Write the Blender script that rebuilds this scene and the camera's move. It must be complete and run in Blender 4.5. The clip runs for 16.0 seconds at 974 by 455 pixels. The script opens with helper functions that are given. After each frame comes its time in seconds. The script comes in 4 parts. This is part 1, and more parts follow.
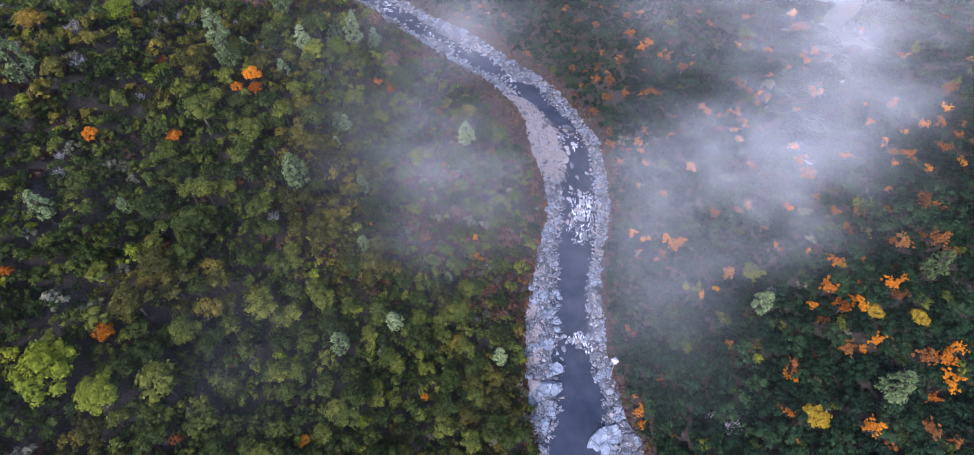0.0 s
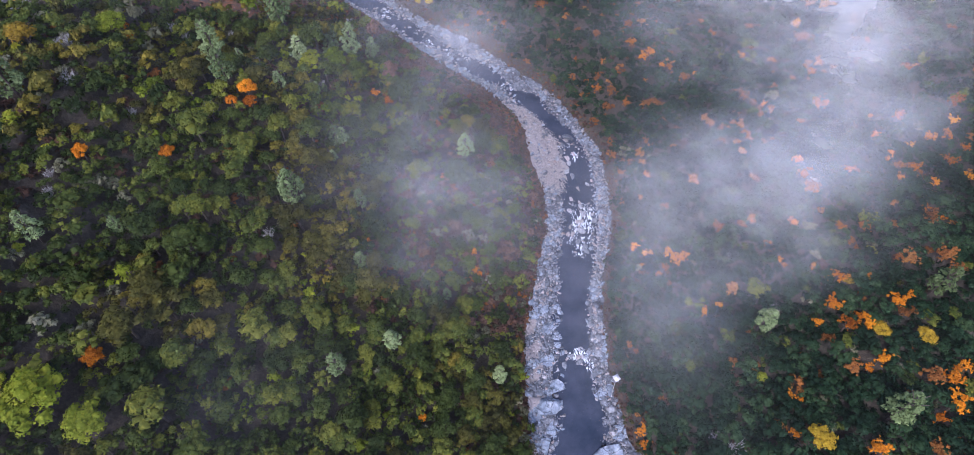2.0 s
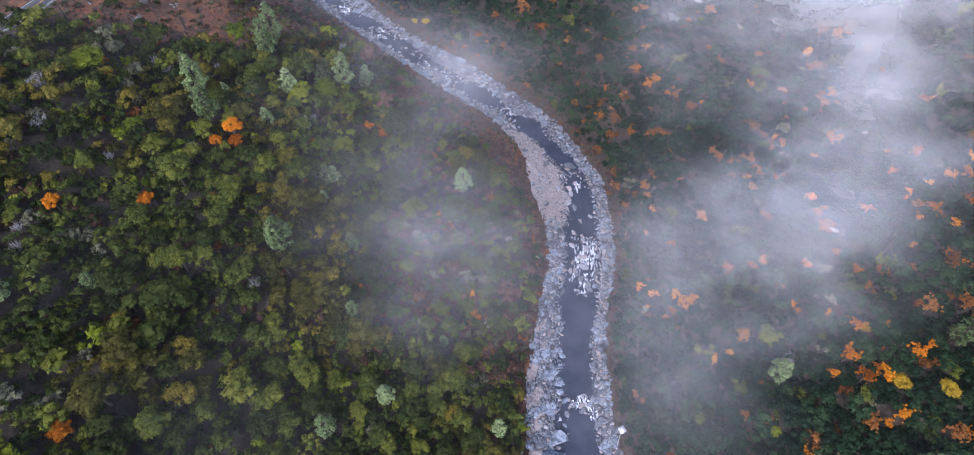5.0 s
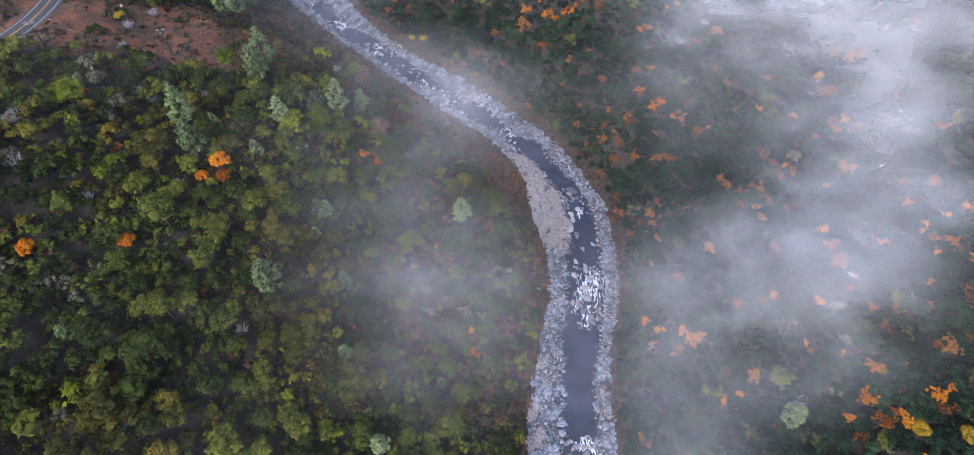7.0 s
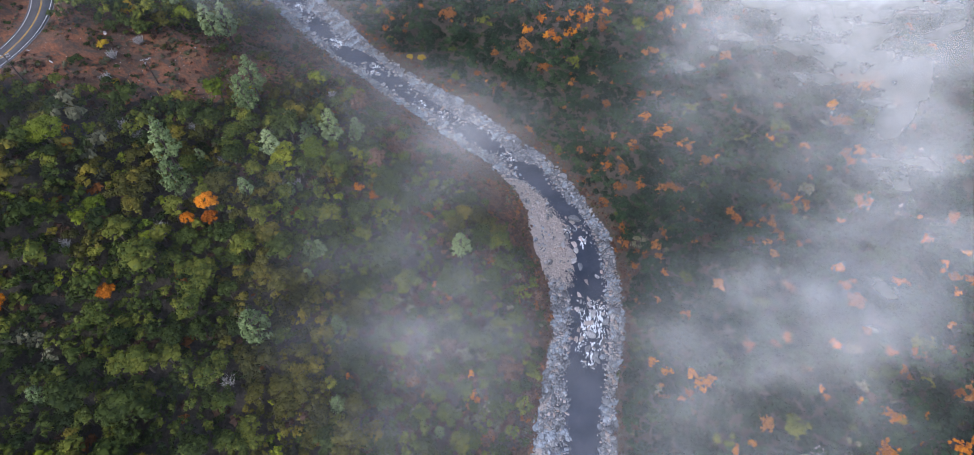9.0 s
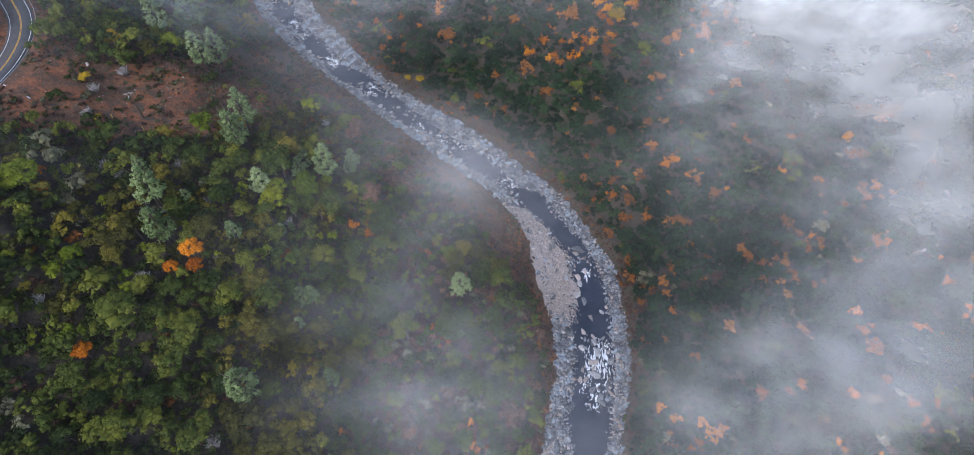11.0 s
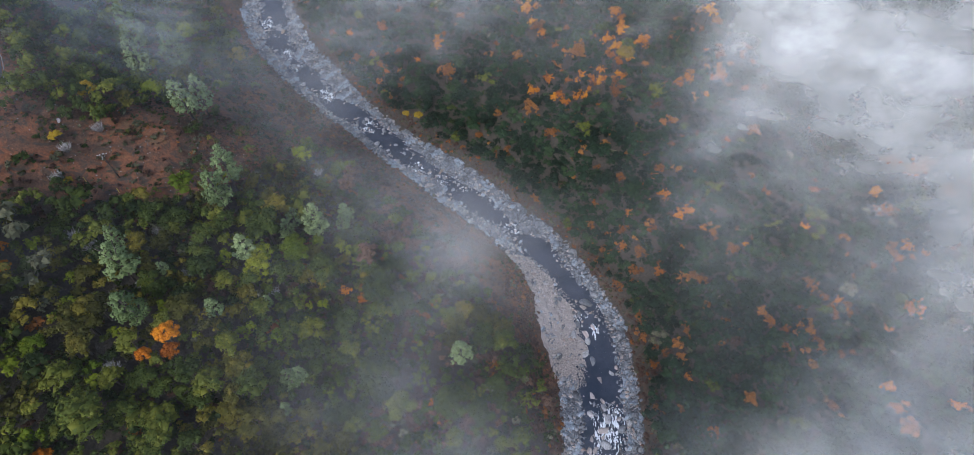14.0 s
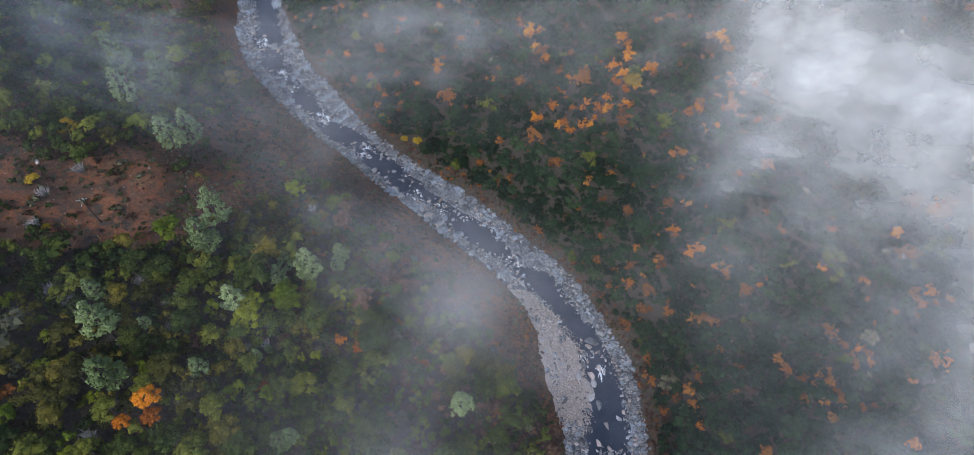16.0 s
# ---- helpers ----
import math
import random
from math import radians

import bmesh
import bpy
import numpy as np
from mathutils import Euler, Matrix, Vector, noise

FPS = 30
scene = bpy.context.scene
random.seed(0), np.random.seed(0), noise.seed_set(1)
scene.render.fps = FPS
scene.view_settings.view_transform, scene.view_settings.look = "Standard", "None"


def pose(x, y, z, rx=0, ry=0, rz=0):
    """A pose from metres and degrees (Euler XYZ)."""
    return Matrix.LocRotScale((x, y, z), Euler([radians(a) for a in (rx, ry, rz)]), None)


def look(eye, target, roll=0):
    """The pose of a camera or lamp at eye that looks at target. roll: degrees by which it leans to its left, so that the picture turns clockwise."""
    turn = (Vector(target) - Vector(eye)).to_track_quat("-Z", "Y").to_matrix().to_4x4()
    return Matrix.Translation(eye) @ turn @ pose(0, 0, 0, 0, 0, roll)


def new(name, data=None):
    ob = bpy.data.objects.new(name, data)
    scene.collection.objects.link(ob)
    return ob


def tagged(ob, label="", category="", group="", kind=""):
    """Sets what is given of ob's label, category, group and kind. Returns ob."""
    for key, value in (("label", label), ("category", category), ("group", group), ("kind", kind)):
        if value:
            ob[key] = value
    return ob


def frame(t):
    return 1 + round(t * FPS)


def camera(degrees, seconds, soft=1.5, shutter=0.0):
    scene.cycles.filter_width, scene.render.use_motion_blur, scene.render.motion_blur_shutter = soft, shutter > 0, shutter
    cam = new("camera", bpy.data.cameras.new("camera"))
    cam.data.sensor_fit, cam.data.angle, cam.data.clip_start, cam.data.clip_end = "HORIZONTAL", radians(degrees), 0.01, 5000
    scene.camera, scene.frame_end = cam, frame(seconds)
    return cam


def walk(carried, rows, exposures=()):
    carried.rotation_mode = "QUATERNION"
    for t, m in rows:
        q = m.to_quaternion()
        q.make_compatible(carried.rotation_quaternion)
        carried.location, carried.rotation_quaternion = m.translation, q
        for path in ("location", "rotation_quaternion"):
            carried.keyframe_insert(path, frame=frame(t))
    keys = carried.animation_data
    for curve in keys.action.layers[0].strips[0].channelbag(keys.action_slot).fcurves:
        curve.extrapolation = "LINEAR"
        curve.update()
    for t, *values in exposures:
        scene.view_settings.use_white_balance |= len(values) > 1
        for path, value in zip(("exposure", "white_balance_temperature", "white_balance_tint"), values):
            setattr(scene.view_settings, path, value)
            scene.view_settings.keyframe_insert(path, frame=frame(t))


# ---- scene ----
cam = camera(80.1, 16.0, soft=0.7)
METRES, EYE, TILT, LEAN, TURN = 120.0, 224.0, -55.0, 0.0, 0.0
ROWS = [
    (0.0, 0.0, 0.0, 0.0, 0.0, 0.0, -0.0),
    (0.5, 0.0001, 0.0062, 0.0088, -0.02, -0.0, 0.01),
    (1.0, 0.0005, 0.0136, 0.019, -0.03, -0.01, 0.02),
    (1.5, 0.0006, 0.0226, 0.0318, -0.04, -0.0, 0.02),
    (2.0, 0.0005, 0.0336, 0.0475, -0.06, 0.02, 0.01),
    (2.5, 0.0003, 0.0461, 0.0653, -0.1, 0.06, -0.0),
    (3.0, 0.0007, 0.0601, 0.0858, -0.12, 0.07, -0.01),
    (3.5, 0.0005, 0.0753, 0.108, -0.14, 0.08, -0.05),
    (4.0, -0.0, 0.0917, 0.1313, -0.17, 0.07, -0.04),
    (6.5, -0.0004, 0.1812, 0.26, -0.24, 0.08, -0.02),
    (7.0, -0.0014, 0.2009, 0.2876, -0.29, 0.12, -0.02),
    (7.5, -0.0025, 0.2206, 0.3159, -0.32, 0.16, -0.05),
    (8.0, -0.0029, 0.2406, 0.3439, -0.33, 0.2, -0.05),
    (8.5, -0.0046, 0.2603, 0.3727, -0.37, 0.2, -0.04),
    (9.0, -0.0056, 0.2807, 0.4023, -0.4, 0.19, -0.05),
    (11.5, -0.0102, 0.3814, 0.5518, -0.46, 0.23, -0.1),
    (12.0, -0.0119, 0.4017, 0.5816, -0.47, 0.27, -0.09),
    (12.5, -0.0126, 0.4229, 0.6106, -0.45, 0.35, -0.06),
    (13.0, -0.0138, 0.444, 0.64, -0.44, 0.42, -0.03),
    (13.5, -0.0141, 0.4647, 0.6706, -0.42, 0.45, -0.04),
    (14.0, -0.0159, 0.485, 0.702, -0.46, 0.46, -0.06),
    (14.5, -0.0158, 0.5058, 0.7331, -0.41, 0.47, -0.08),
    (15.0, -0.0178, 0.5268, 0.7634, -0.43, 0.5, -0.08),
    (15.5, -0.0192, 0.548, 0.7942, -0.44, 0.52, -0.09),
    (16.0, -0.0214, 0.5681, 0.8223, -0.47, 0.58, -0.11),
]
walk(cam, [(t, pose(0, 0, EYE, TILT, LEAN, TURN) @ pose(METRES * x, METRES * y, METRES * z, 90 + pitch, roll, yaw)) for t, x, y, z, yaw, pitch, roll in ROWS],
     exposures=[(0, 1.10, 5510, 29), (5, 1.00, 5660, 25), (11, 0.76, 5840, 15), (16, 0.54, 5870, 13)])

# ---- daylight: a bright overcast sky over the valley ----
SUN_HIGH, SUN_ROUND = radians(48), radians(200)
world = bpy.data.worlds.new("overcast_sky")
scene.world = world
world.use_nodes = True
wn, wl = world.node_tree.nodes, world.node_tree.links
sky = wn.new("ShaderNodeTexSky")
sky.sky_type, sky.sun_disc = "NISHITA", False
sky.sun_elevation, sky.sun_rotation = SUN_HIGH, SUN_ROUND
sky.air_density, sky.dust_density, sky.ozone_density = 1.0, 2.5, 1.3
wn["Background"].inputs["Strength"].default_value = 0.13
wl.new(sky.outputs[0], wn["Background"].inputs["Color"])
lamp = bpy.data.lights.new("sun", "SUN")
lamp.energy, lamp.angle, lamp.color = 1.5, radians(22), (1.0, 0.96, 0.90)
sun = new("sun", lamp)
toward = Vector((math.sin(SUN_ROUND) * math.cos(SUN_HIGH), math.cos(SUN_ROUND) * math.cos(SUN_HIGH), math.sin(SUN_HIGH)))
sun.matrix_world = look(toward * 500, (0, 0, 0))


# ---- materials ----
def nodes_of(name):
    m = bpy.data.materials.new(name)
    m.use_nodes = True
    t = m.node_tree
    return m, t.nodes, t.links, t.nodes["Principled BSDF"]


def noise_node(n, l, scale, detail=5.0, rough=0.6, warp=0.0):
    geo = n.new("ShaderNodeNewGeometry")
    tex = n.new("ShaderNodeTexNoise")
    tex.inputs["Scale"].default_value, tex.inputs["Detail"].default_value = scale, detail
    tex.inputs["Roughness"].default_value, tex.inputs["Distortion"].default_value = rough, warp
    l.new(geo.outputs["Position"], tex.inputs["Vector"])
    return tex.outputs["Fac"]


def ramp_node(n, l, fac, stops):
    r = n.new("ShaderNodeValToRGB")
    e = r.color_ramp.elements
    while len(e) < len(stops):
        e.new(0.5)
    for k, (at, c) in enumerate(stops):
        e[k].position, e[k].color = at, (*c, 1)
    l.new(fac, r.inputs[0])
    return r.outputs[0]


def math_node(n, l, op, a, b):
    m = n.new("ShaderNodeMath")
    m.operation = op
    for k, v in enumerate((a, b)):
        if isinstance(v, (int, float)):
            m.inputs[k].default_value = v
        else:
            l.new(v, m.inputs[k])
    return m.outputs[0]


def mix_node(n, l, fac, a, b, blend="MIX"):
    m = n.new("ShaderNodeMix")
    m.data_type, m.blend_type = "RGBA", blend
    for key, v in ((0, fac), (6, a), (7, b)):
        if isinstance(v, (int, float)):
            m.inputs[key].default_value = v
        elif isinstance(v, tuple):
            m.inputs[key].default_value = (*v, 1)
        else:
            l.new(v, m.inputs[key])
    return m.outputs[2]


def bump_node(n, l, bsdf, height, depth, strength=0.6):
    b = n.new("ShaderNodeBump")
    b.inputs["Strength"].default_value, b.inputs["Distance"].default_value = strength, depth
    l.new(height, b.inputs["Height"])
    l.new(b.outputs[0], bsdf.inputs["Normal"])


def surface(name, stops, scale, fine, rough=0.85, depth=0.1, tone=0.35, spread=0.0):
    """A mottled surface: a ramp over broad noise, darkened and lightened by a fine grain. spread: how far single pieces differ."""
    m, n, l, b = nodes_of(name)
    broad, grain = noise_node(n, l, scale), noise_node(n, l, fine, 4.0, 0.7)
    fac = broad
    if spread:
        geo = n.new("ShaderNodeNewGeometry")
        info = n.new("ShaderNodeObjectInfo")
        both = math_node(n, l, "ADD", geo.outputs["Random Per Island"], info.outputs["Random"])
        both = math_node(n, l, "FRACT", both, 0.0)
        fac = math_node(n, l, "ADD", math_node(n, l, "MULTIPLY", broad, 1 - spread), math_node(n, l, "MULTIPLY", both, spread))
    colour = ramp_node(n, l, fac, stops)
    shade = ramp_node(n, l, grain, [(0.3, (1 - tone,) * 3), (0.7, (1 + tone * 0.3,) * 3)])
    l.new(mix_node(n, l, 1.0, colour, shade, "MULTIPLY"), b.inputs["Base Color"])
    b.inputs["Roughness"].default_value = rough
    bump_node(n, l, b, grain, depth)
    return m


def foliage(name, dark, mid, light, through_light=0.14):
    """Leaves: every leaf, every tree and every patch of the wood has its own tone."""
    m, n, l, b = nodes_of(name)
    geo, info = n.new("ShaderNodeNewGeometry"), n.new("ShaderNodeObjectInfo")
    patch = noise_node(n, l, 0.16, 3.0, 0.6)
    tree = n.new("ShaderNodeAttribute")
    tree.attribute_name = "tone"
    own = math_node(n, l, "FRACT", math_node(n, l, "ADD", tree.outputs["Fac"], info.outputs["Random"]), 0.0)
    fac = math_node(n, l, "ADD", math_node(n, l, "MULTIPLY", geo.outputs["Random Per Island"], 0.24), math_node(n, l, "MULTIPLY", own, 0.56))
    fac = math_node(n, l, "ADD", fac, math_node(n, l, "MULTIPLY", math_node(n, l, "SUBTRACT", patch, 0.34), 0.5))
    colour = ramp_node(n, l, fac, [(0.15, dark), (0.55, mid), (0.95, light)])
    l.new(colour, b.inputs["Base Color"])
    b.inputs["Roughness"].default_value = 0.6
    b.inputs["Specular IOR Level"].default_value = 0.08
    tr = n.new("ShaderNodeBsdfTranslucent")
    l.new(colour, tr.inputs["Color"])
    mix = n.new("ShaderNodeMixShader")
    mix.inputs[0].default_value = through_light
    l.new(b.outputs[0], mix.inputs[1])
    l.new(tr.outputs[0], mix.inputs[2])
    l.new(mix.outputs[0], n["Material Output"].inputs["Surface"])
    return m


OAK = foliage("oak_leaves", (0.013, 0.024, 0.006), (0.056, 0.078, 0.013), (0.172, 0.172, 0.019))
OLIVE = foliage("olive_oak_leaves", (0.022, 0.025, 0.006), (0.084, 0.080, 0.013), (0.205, 0.160, 0.017))
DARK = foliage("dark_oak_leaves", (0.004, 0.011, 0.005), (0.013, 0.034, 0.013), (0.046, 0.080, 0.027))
BRIGHT = foliage("bright_green_leaves", (0.062, 0.094, 0.005), (0.150, 0.182, 0.010), (0.26, 0.26, 0.016))
GOLD = foliage("golden_leaves", (0.22, 0.060, 0.003), (0.56, 0.190, 0.005), (0.76, 0.33, 0.008))
ORANGE = foliage("orange_leaves", (0.17, 0.045, 0.004), (0.42, 0.130, 0.007), (0.66, 0.24, 0.010))
RUST = foliage("rust_leaves", (0.12, 0.044, 0.010), (0.27, 0.105, 0.024), (0.40, 0.190, 0.045))
NEEDLE = foliage("grey_pine_needles", (0.075, 0.108, 0.036), (0.18, 0.24, 0.092), (0.32, 0.39, 0.165))
SAGE = foliage("grey_green_brush", (0.06, 0.062, 0.035), (0.13, 0.13, 0.07), (0.24, 0.23, 0.15))
BRUSH = foliage("brown_brush", (0.048, 0.027, 0.018), (0.115, 0.062, 0.040), (0.20, 0.122, 0.075))
TWIG = surface("bleached_twigs", [(0.3, (0.26, 0.24, 0.23)), (0.7, (0.5, 0.48, 0.46))], 0.8, 6, spread=0.5)
BARK = surface("bark", [(0.3, (0.05, 0.035, 0.025)), (0.7, (0.13, 0.10, 0.08))], 0.9, 7, depth=0.05)
ROCK = surface("granite", [(0.08, (0.075, 0.080, 0.090)), (0.30, (0.145, 0.155, 0.172)), (0.50, (0.20, 0.218, 0.240)), (0.68, (0.37, 0.38, 0.392)), (0.76, (0.44, 0.44, 0.44)), (0.86, (0.31, 0.235, 0.195)), (0.95, (0.19, 0.178, 0.172))], 0.35, 1.9, 0.8, 0.35, 0.7, 0.75)
LEDGE = surface("granite_ledge", [(0.28, (0.07, 0.075, 0.085)), (0.42, (0.125, 0.138, 0.156)), (0.54, (0.185, 0.207, 0.235)), (0.64, (0.29, 0.305, 0.322)), (0.75, (0.27, 0.205, 0.172))], 0.2, 1.4, 0.8, 0.4, 0.75)


def crack(mat, scale, wide):
    """Dark joints through a rock."""
    n, l = mat.node_tree.nodes, mat.node_tree.links
    b = n["Principled BSDF"]
    geo, tex = n.new("ShaderNodeNewGeometry"), n.new("ShaderNodeTexVoronoi")
    wob = n.new("ShaderNodeTexNoise")
    wob.inputs["Scale"].default_value = scale * 1.7
    l.new(geo.outputs["Position"], wob.inputs["Vector"])
    add = n.new("ShaderNodeVectorMath")
    add.operation = "MULTIPLY_ADD"
    add.inputs[1].default_value = (2.2, 2.2, 2.2)
    l.new(wob.outputs["Color"], add.inputs[0])
    l.new(geo.outputs["Position"], add.inputs[2])
    tex.feature = "DISTANCE_TO_EDGE"
    tex.inputs["Scale"].default_value = scale
    l.new(add.outputs[0], tex.inputs["Vector"])
    was = b.inputs["Base Color"].links[0].from_socket
    dark = ramp_node(n, l, tex.outputs["Distance"], [(0.0, (0.24, 0.24, 0.25)), (wide, (1, 1, 1))])
    l.new(mix_node(n, l, 1.0, was, dark, "MULTIPLY"), b.inputs["Base Color"])


crack(LEDGE, 0.26, 0.07)
BLUE_ROCK = surface("blue_grey_granite", [(0.3, (0.14, 0.17, 0.21)), (0.5, (0.25, 0.30, 0.35)), (0.7, (0.40, 0.445, 0.49))], 0.3, 1.6, 0.7, 0.2, 0.5)
crack(BLUE_ROCK, 0.22, 0.05)
GRAVEL = surface("river_gravel", [(0.15, (0.22, 0.20, 0.19)), (0.45, (0.34, 0.305, 0.285)), (0.75, (0.47, 0.425, 0.395)), (0.95, (0.40, 0.29, 0.25))], 0.3, 3.0, 0.85, 0.1, 0.4, 0.7)
ASPHALT = surface("asphalt", [(0.3, (0.055, 0.057, 0.062)), (0.7, (0.085, 0.087, 0.092))], 0.25, 9, 0.9, 0.02, 0.3)
YELLOW_PAINT = surface("yellow_road_paint", [(0.3, (0.58, 0.30, 0.015)), (0.7, (0.72, 0.40, 0.03))], 1.5, 12, 0.7, 0.005, 0.2)
WHITE_PAINT = surface("white_road_paint", [(0.3, (0.62, 0.63, 0.64)), (0.7, (0.8, 0.8, 0.8))], 1.5, 12, 0.7, 0.005, 0.2)
STEEL = surface("galvanised_steel", [(0.3, (0.34, 0.36, 0.38)), (0.7, (0.5, 0.52, 0.54))], 2, 10, 0.5, 0.005, 0.2)
POLE_WOOD = surface("creosoted_wood", [(0.3, (0.035, 0.026, 0.02)), (0.7, (0.075, 0.055, 0.042))], 1.5, 14, 0.85, 0.01)
PALE_WOOD = surface("weathered_wood", [(0.3, (0.30, 0.28, 0.26)), (0.7, (0.46, 0.44, 0.42))], 1.5, 14, 0.85, 0.01)
ROOF_WHITE = surface("white_sheet_roof", [(0.3, (0.66, 0.68, 0.70)), (0.7, (0.8, 0.8, 0.8))], 1.5, 10, 0.5, 0.005, 0.15)
CONCRETE = surface("concrete", [(0.3, (0.36, 0.35, 0.34)), (0.7, (0.52, 0.51, 0.50))], 0.8, 7, 0.9, 0.02, 0.3)
FOAM = surface("white_water", [(0.3, (0.52, 0.60, 0.66)), (0.7, (0.78, 0.81, 0.84))], 1.2, 5, 0.6, 0.15, 0.3)

# ground: leaf litter under the wood, red and brown earth where it is bare
GROUND, n, l, b = nodes_of("earth")
broad, fine, spots = noise_node(n, l, 0.06, 6.0, 0.65), noise_node(n, l, 0.9, 6.0, 0.75), noise_node(n, l, 0.28, 6.0, 0.7, 0.6)
litter = ramp_node(n, l, fine, [(0.3, (0.020, 0.017, 0.012)), (0.55, (0.052, 0.042, 0.030)), (0.75, (0.10, 0.078, 0.055))])
soil = ramp_node(n, l, broad, [(0.3, (0.105, 0.064, 0.040)), (0.47, (0.170, 0.090, 0.050)), (0.57, (0.29, 0.112, 0.046)), (0.68, (0.235, 0.150, 0.070)), (0.8, (0.29, 0.215, 0.105))])
soil = mix_node(n, l, 1.0, soil, ramp_node(n, l, fine, [(0.3, (0.45, 0.43, 0.42)), (0.7, (1.15, 1.12, 1.1))]), "MULTIPLY")
soil = mix_node(n, l, 1.0, soil, ramp_node(n, l, noise_node(n, l, 2.6, 5.0, 0.8), [(0.35, (0.5, 0.5, 0.5)), (0.65, (1.25, 1.22, 1.18))]), "MULTIPLY")
soil = mix_node(n, l, ramp_node(n, l, spots, [(0.49, (0, 0, 0)), (0.62, (1, 1, 1))]), soil, (0.062, 0.046, 0.032))
at = n.new("ShaderNodeAttribute")
at.attribute_name = "bare"
edge = math_node(n, l, "ADD", at.outputs["Fac"], math_node(n, l, "MULTIPLY", math_node(n, l, "SUBTRACT", spots, 0.5), 1.1))
l.new(mix_node(n, l, ramp_node(n, l, edge, [(0.4, (0, 0, 0)), (0.62, (1, 1, 1))]), litter, soil), b.inputs["Base Color"])
b.inputs["Roughness"].default_value = 0.95
bump_node(n, l, b, fine, 0.5)

# water: dark, glossy, rippled
WATER, n, l, b = nodes_of("river_water")
l.new(ramp_node(n, l, noise_node(n, l, 0.08), [(0.35, (0.020, 0.028, 0.044)), (0.65, (0.048, 0.058, 0.080))]), b.inputs["Base Color"])
b.inputs["Roughness"].default_value, b.inputs["IOR"].default_value = 0.12, 1.33
bump_node(n, l, b, noise_node(n, l, 0.9, 4.0, 0.6, 0.8), 0.12, 0.35)

# mist: fine droplets, thin enough to see through, denser in wisps
MIST, n, l, b = nodes_of("mist")
n.remove(b)
thick = n.new("ShaderNodeAttribute")
thick.attribute_name = "thickness"
wisps = ramp_node(n, l, noise_node(n, l, 0.017, 5.0, 0.56, 0.1), [(0.34, (0.25,) * 3), (0.50, (0.76,) * 3), (0.66, (1.32,) * 3)])
geo, drift, curl = n.new("ShaderNodeNewGeometry"), n.new("ShaderNodeMapping"), n.new("ShaderNodeTexNoise")
drift.inputs["Rotation"].default_value, drift.inputs["Scale"].default_value = (0, 0, 0.9), (0.040, 0.062, 0.06)
l.new(geo.outputs["Position"], drift.inputs["Vector"])
l.new(drift.outputs[0], curl.inputs["Vector"])
curl.inputs["Scale"].default_value, curl.inputs["Detail"].default_value, curl.inputs["Roughness"].default_value, curl.inputs["Distortion"].default_value = 1.0, 5.0, 0.5, 0.15
curls = ramp_node(n, l, curl.outputs["Fac"], [(0.32, (0.28,) * 3), (0.68, (1.42,) * 3)])
wisps = math_node(n, l, "MULTIPLY", wisps, curls)
shred = ramp_node(n, l, noise_node(n, l, 0.10, 4.0, 0.5), [(0.3, (0.8,) * 3), (0.7, (1.2,) * 3)])
wisps = math_node(n, l, "MULTIPLY", wisps, shred)
depth = math_node(n, l, "MULTIPLY", math_node(n, l, "MULTIPLY", thick.outputs["Fac"], wisps), -1.5)
alpha = math_node(n, l, "SUBTRACT", 1.0, math_node(n, l, "POWER", math.e, depth))
white, back = n.new("ShaderNodeBsdfDiffuse"), n.new("ShaderNodeBsdfTranslucent")
white.inputs["Color"].default_value = back.inputs["Color"].default_value = (0.92, 0.92, 0.87, 1)
clear, body, veil = n.new("ShaderNodeBsdfTransparent"), n.new("ShaderNodeMixShader"), n.new("ShaderNodeMixShader")
body.inputs[0].default_value = 0.35
for src, dst in ((white.outputs[0], body.inputs[1]), (back.outputs[0], body.inputs[2]), (alpha, veil.inputs[0]), (clear.outputs[0], veil.inputs[1]),
                 (body.outputs[0], veil.inputs[2]), (veil.outputs[0], n["Material Output"].inputs["Surface"])):
    l.new(src, dst)


# ---- plan of the valley: the river's edges from south to north ----
rng = np.random.default_rng(7)
SOUTH_NORTH = [-60, 40, 55, 66, 78, 91, 105, 119, 138, 152, 166, 182, 198, 214, 228, 240, 255, 262, 276, 290, 306, 322, 340, 359, 380, 402, 425, 465, 560, 760]
BANK_WEST = [10, 17, 19, 17, 17, 16, 16, 19, 23, 26, 30, 29, 26, 22, 21, 15, 3, -4, -22, -36, -55, -71, -92, -110, -128, -144, -154, -162, -190, -260]
WATER_WEST = [20, 24, 24, 27, 32, 30, 29, 32, 31, 33, 36, 41, 41, 37, 36, 27, 15, 7, -11, -25, -46, -65, -84, -101, -116, -134, -142, -152, -180, -250]
WATER_EAST = [38, 42, 40, 44, 45, 43, 43, 43, 47, 49, 53, 53, 52, 51, 44, 35, 25, 18, 4, -12, -34, -47, -64, -89, -109, -122, -126, -141, -168, -238]
BANK_EAST = [45, 56, 58, 52, 50, 48, 48, 48, 51, 56, 59, 60, 59, 58, 51, 44, 37, 29, 13, 3, -18, -39, -59, -76, -90, -108, -120, -136, -160, -225]
LINE = np.arange(-400.0, 1200.0, 3.0)


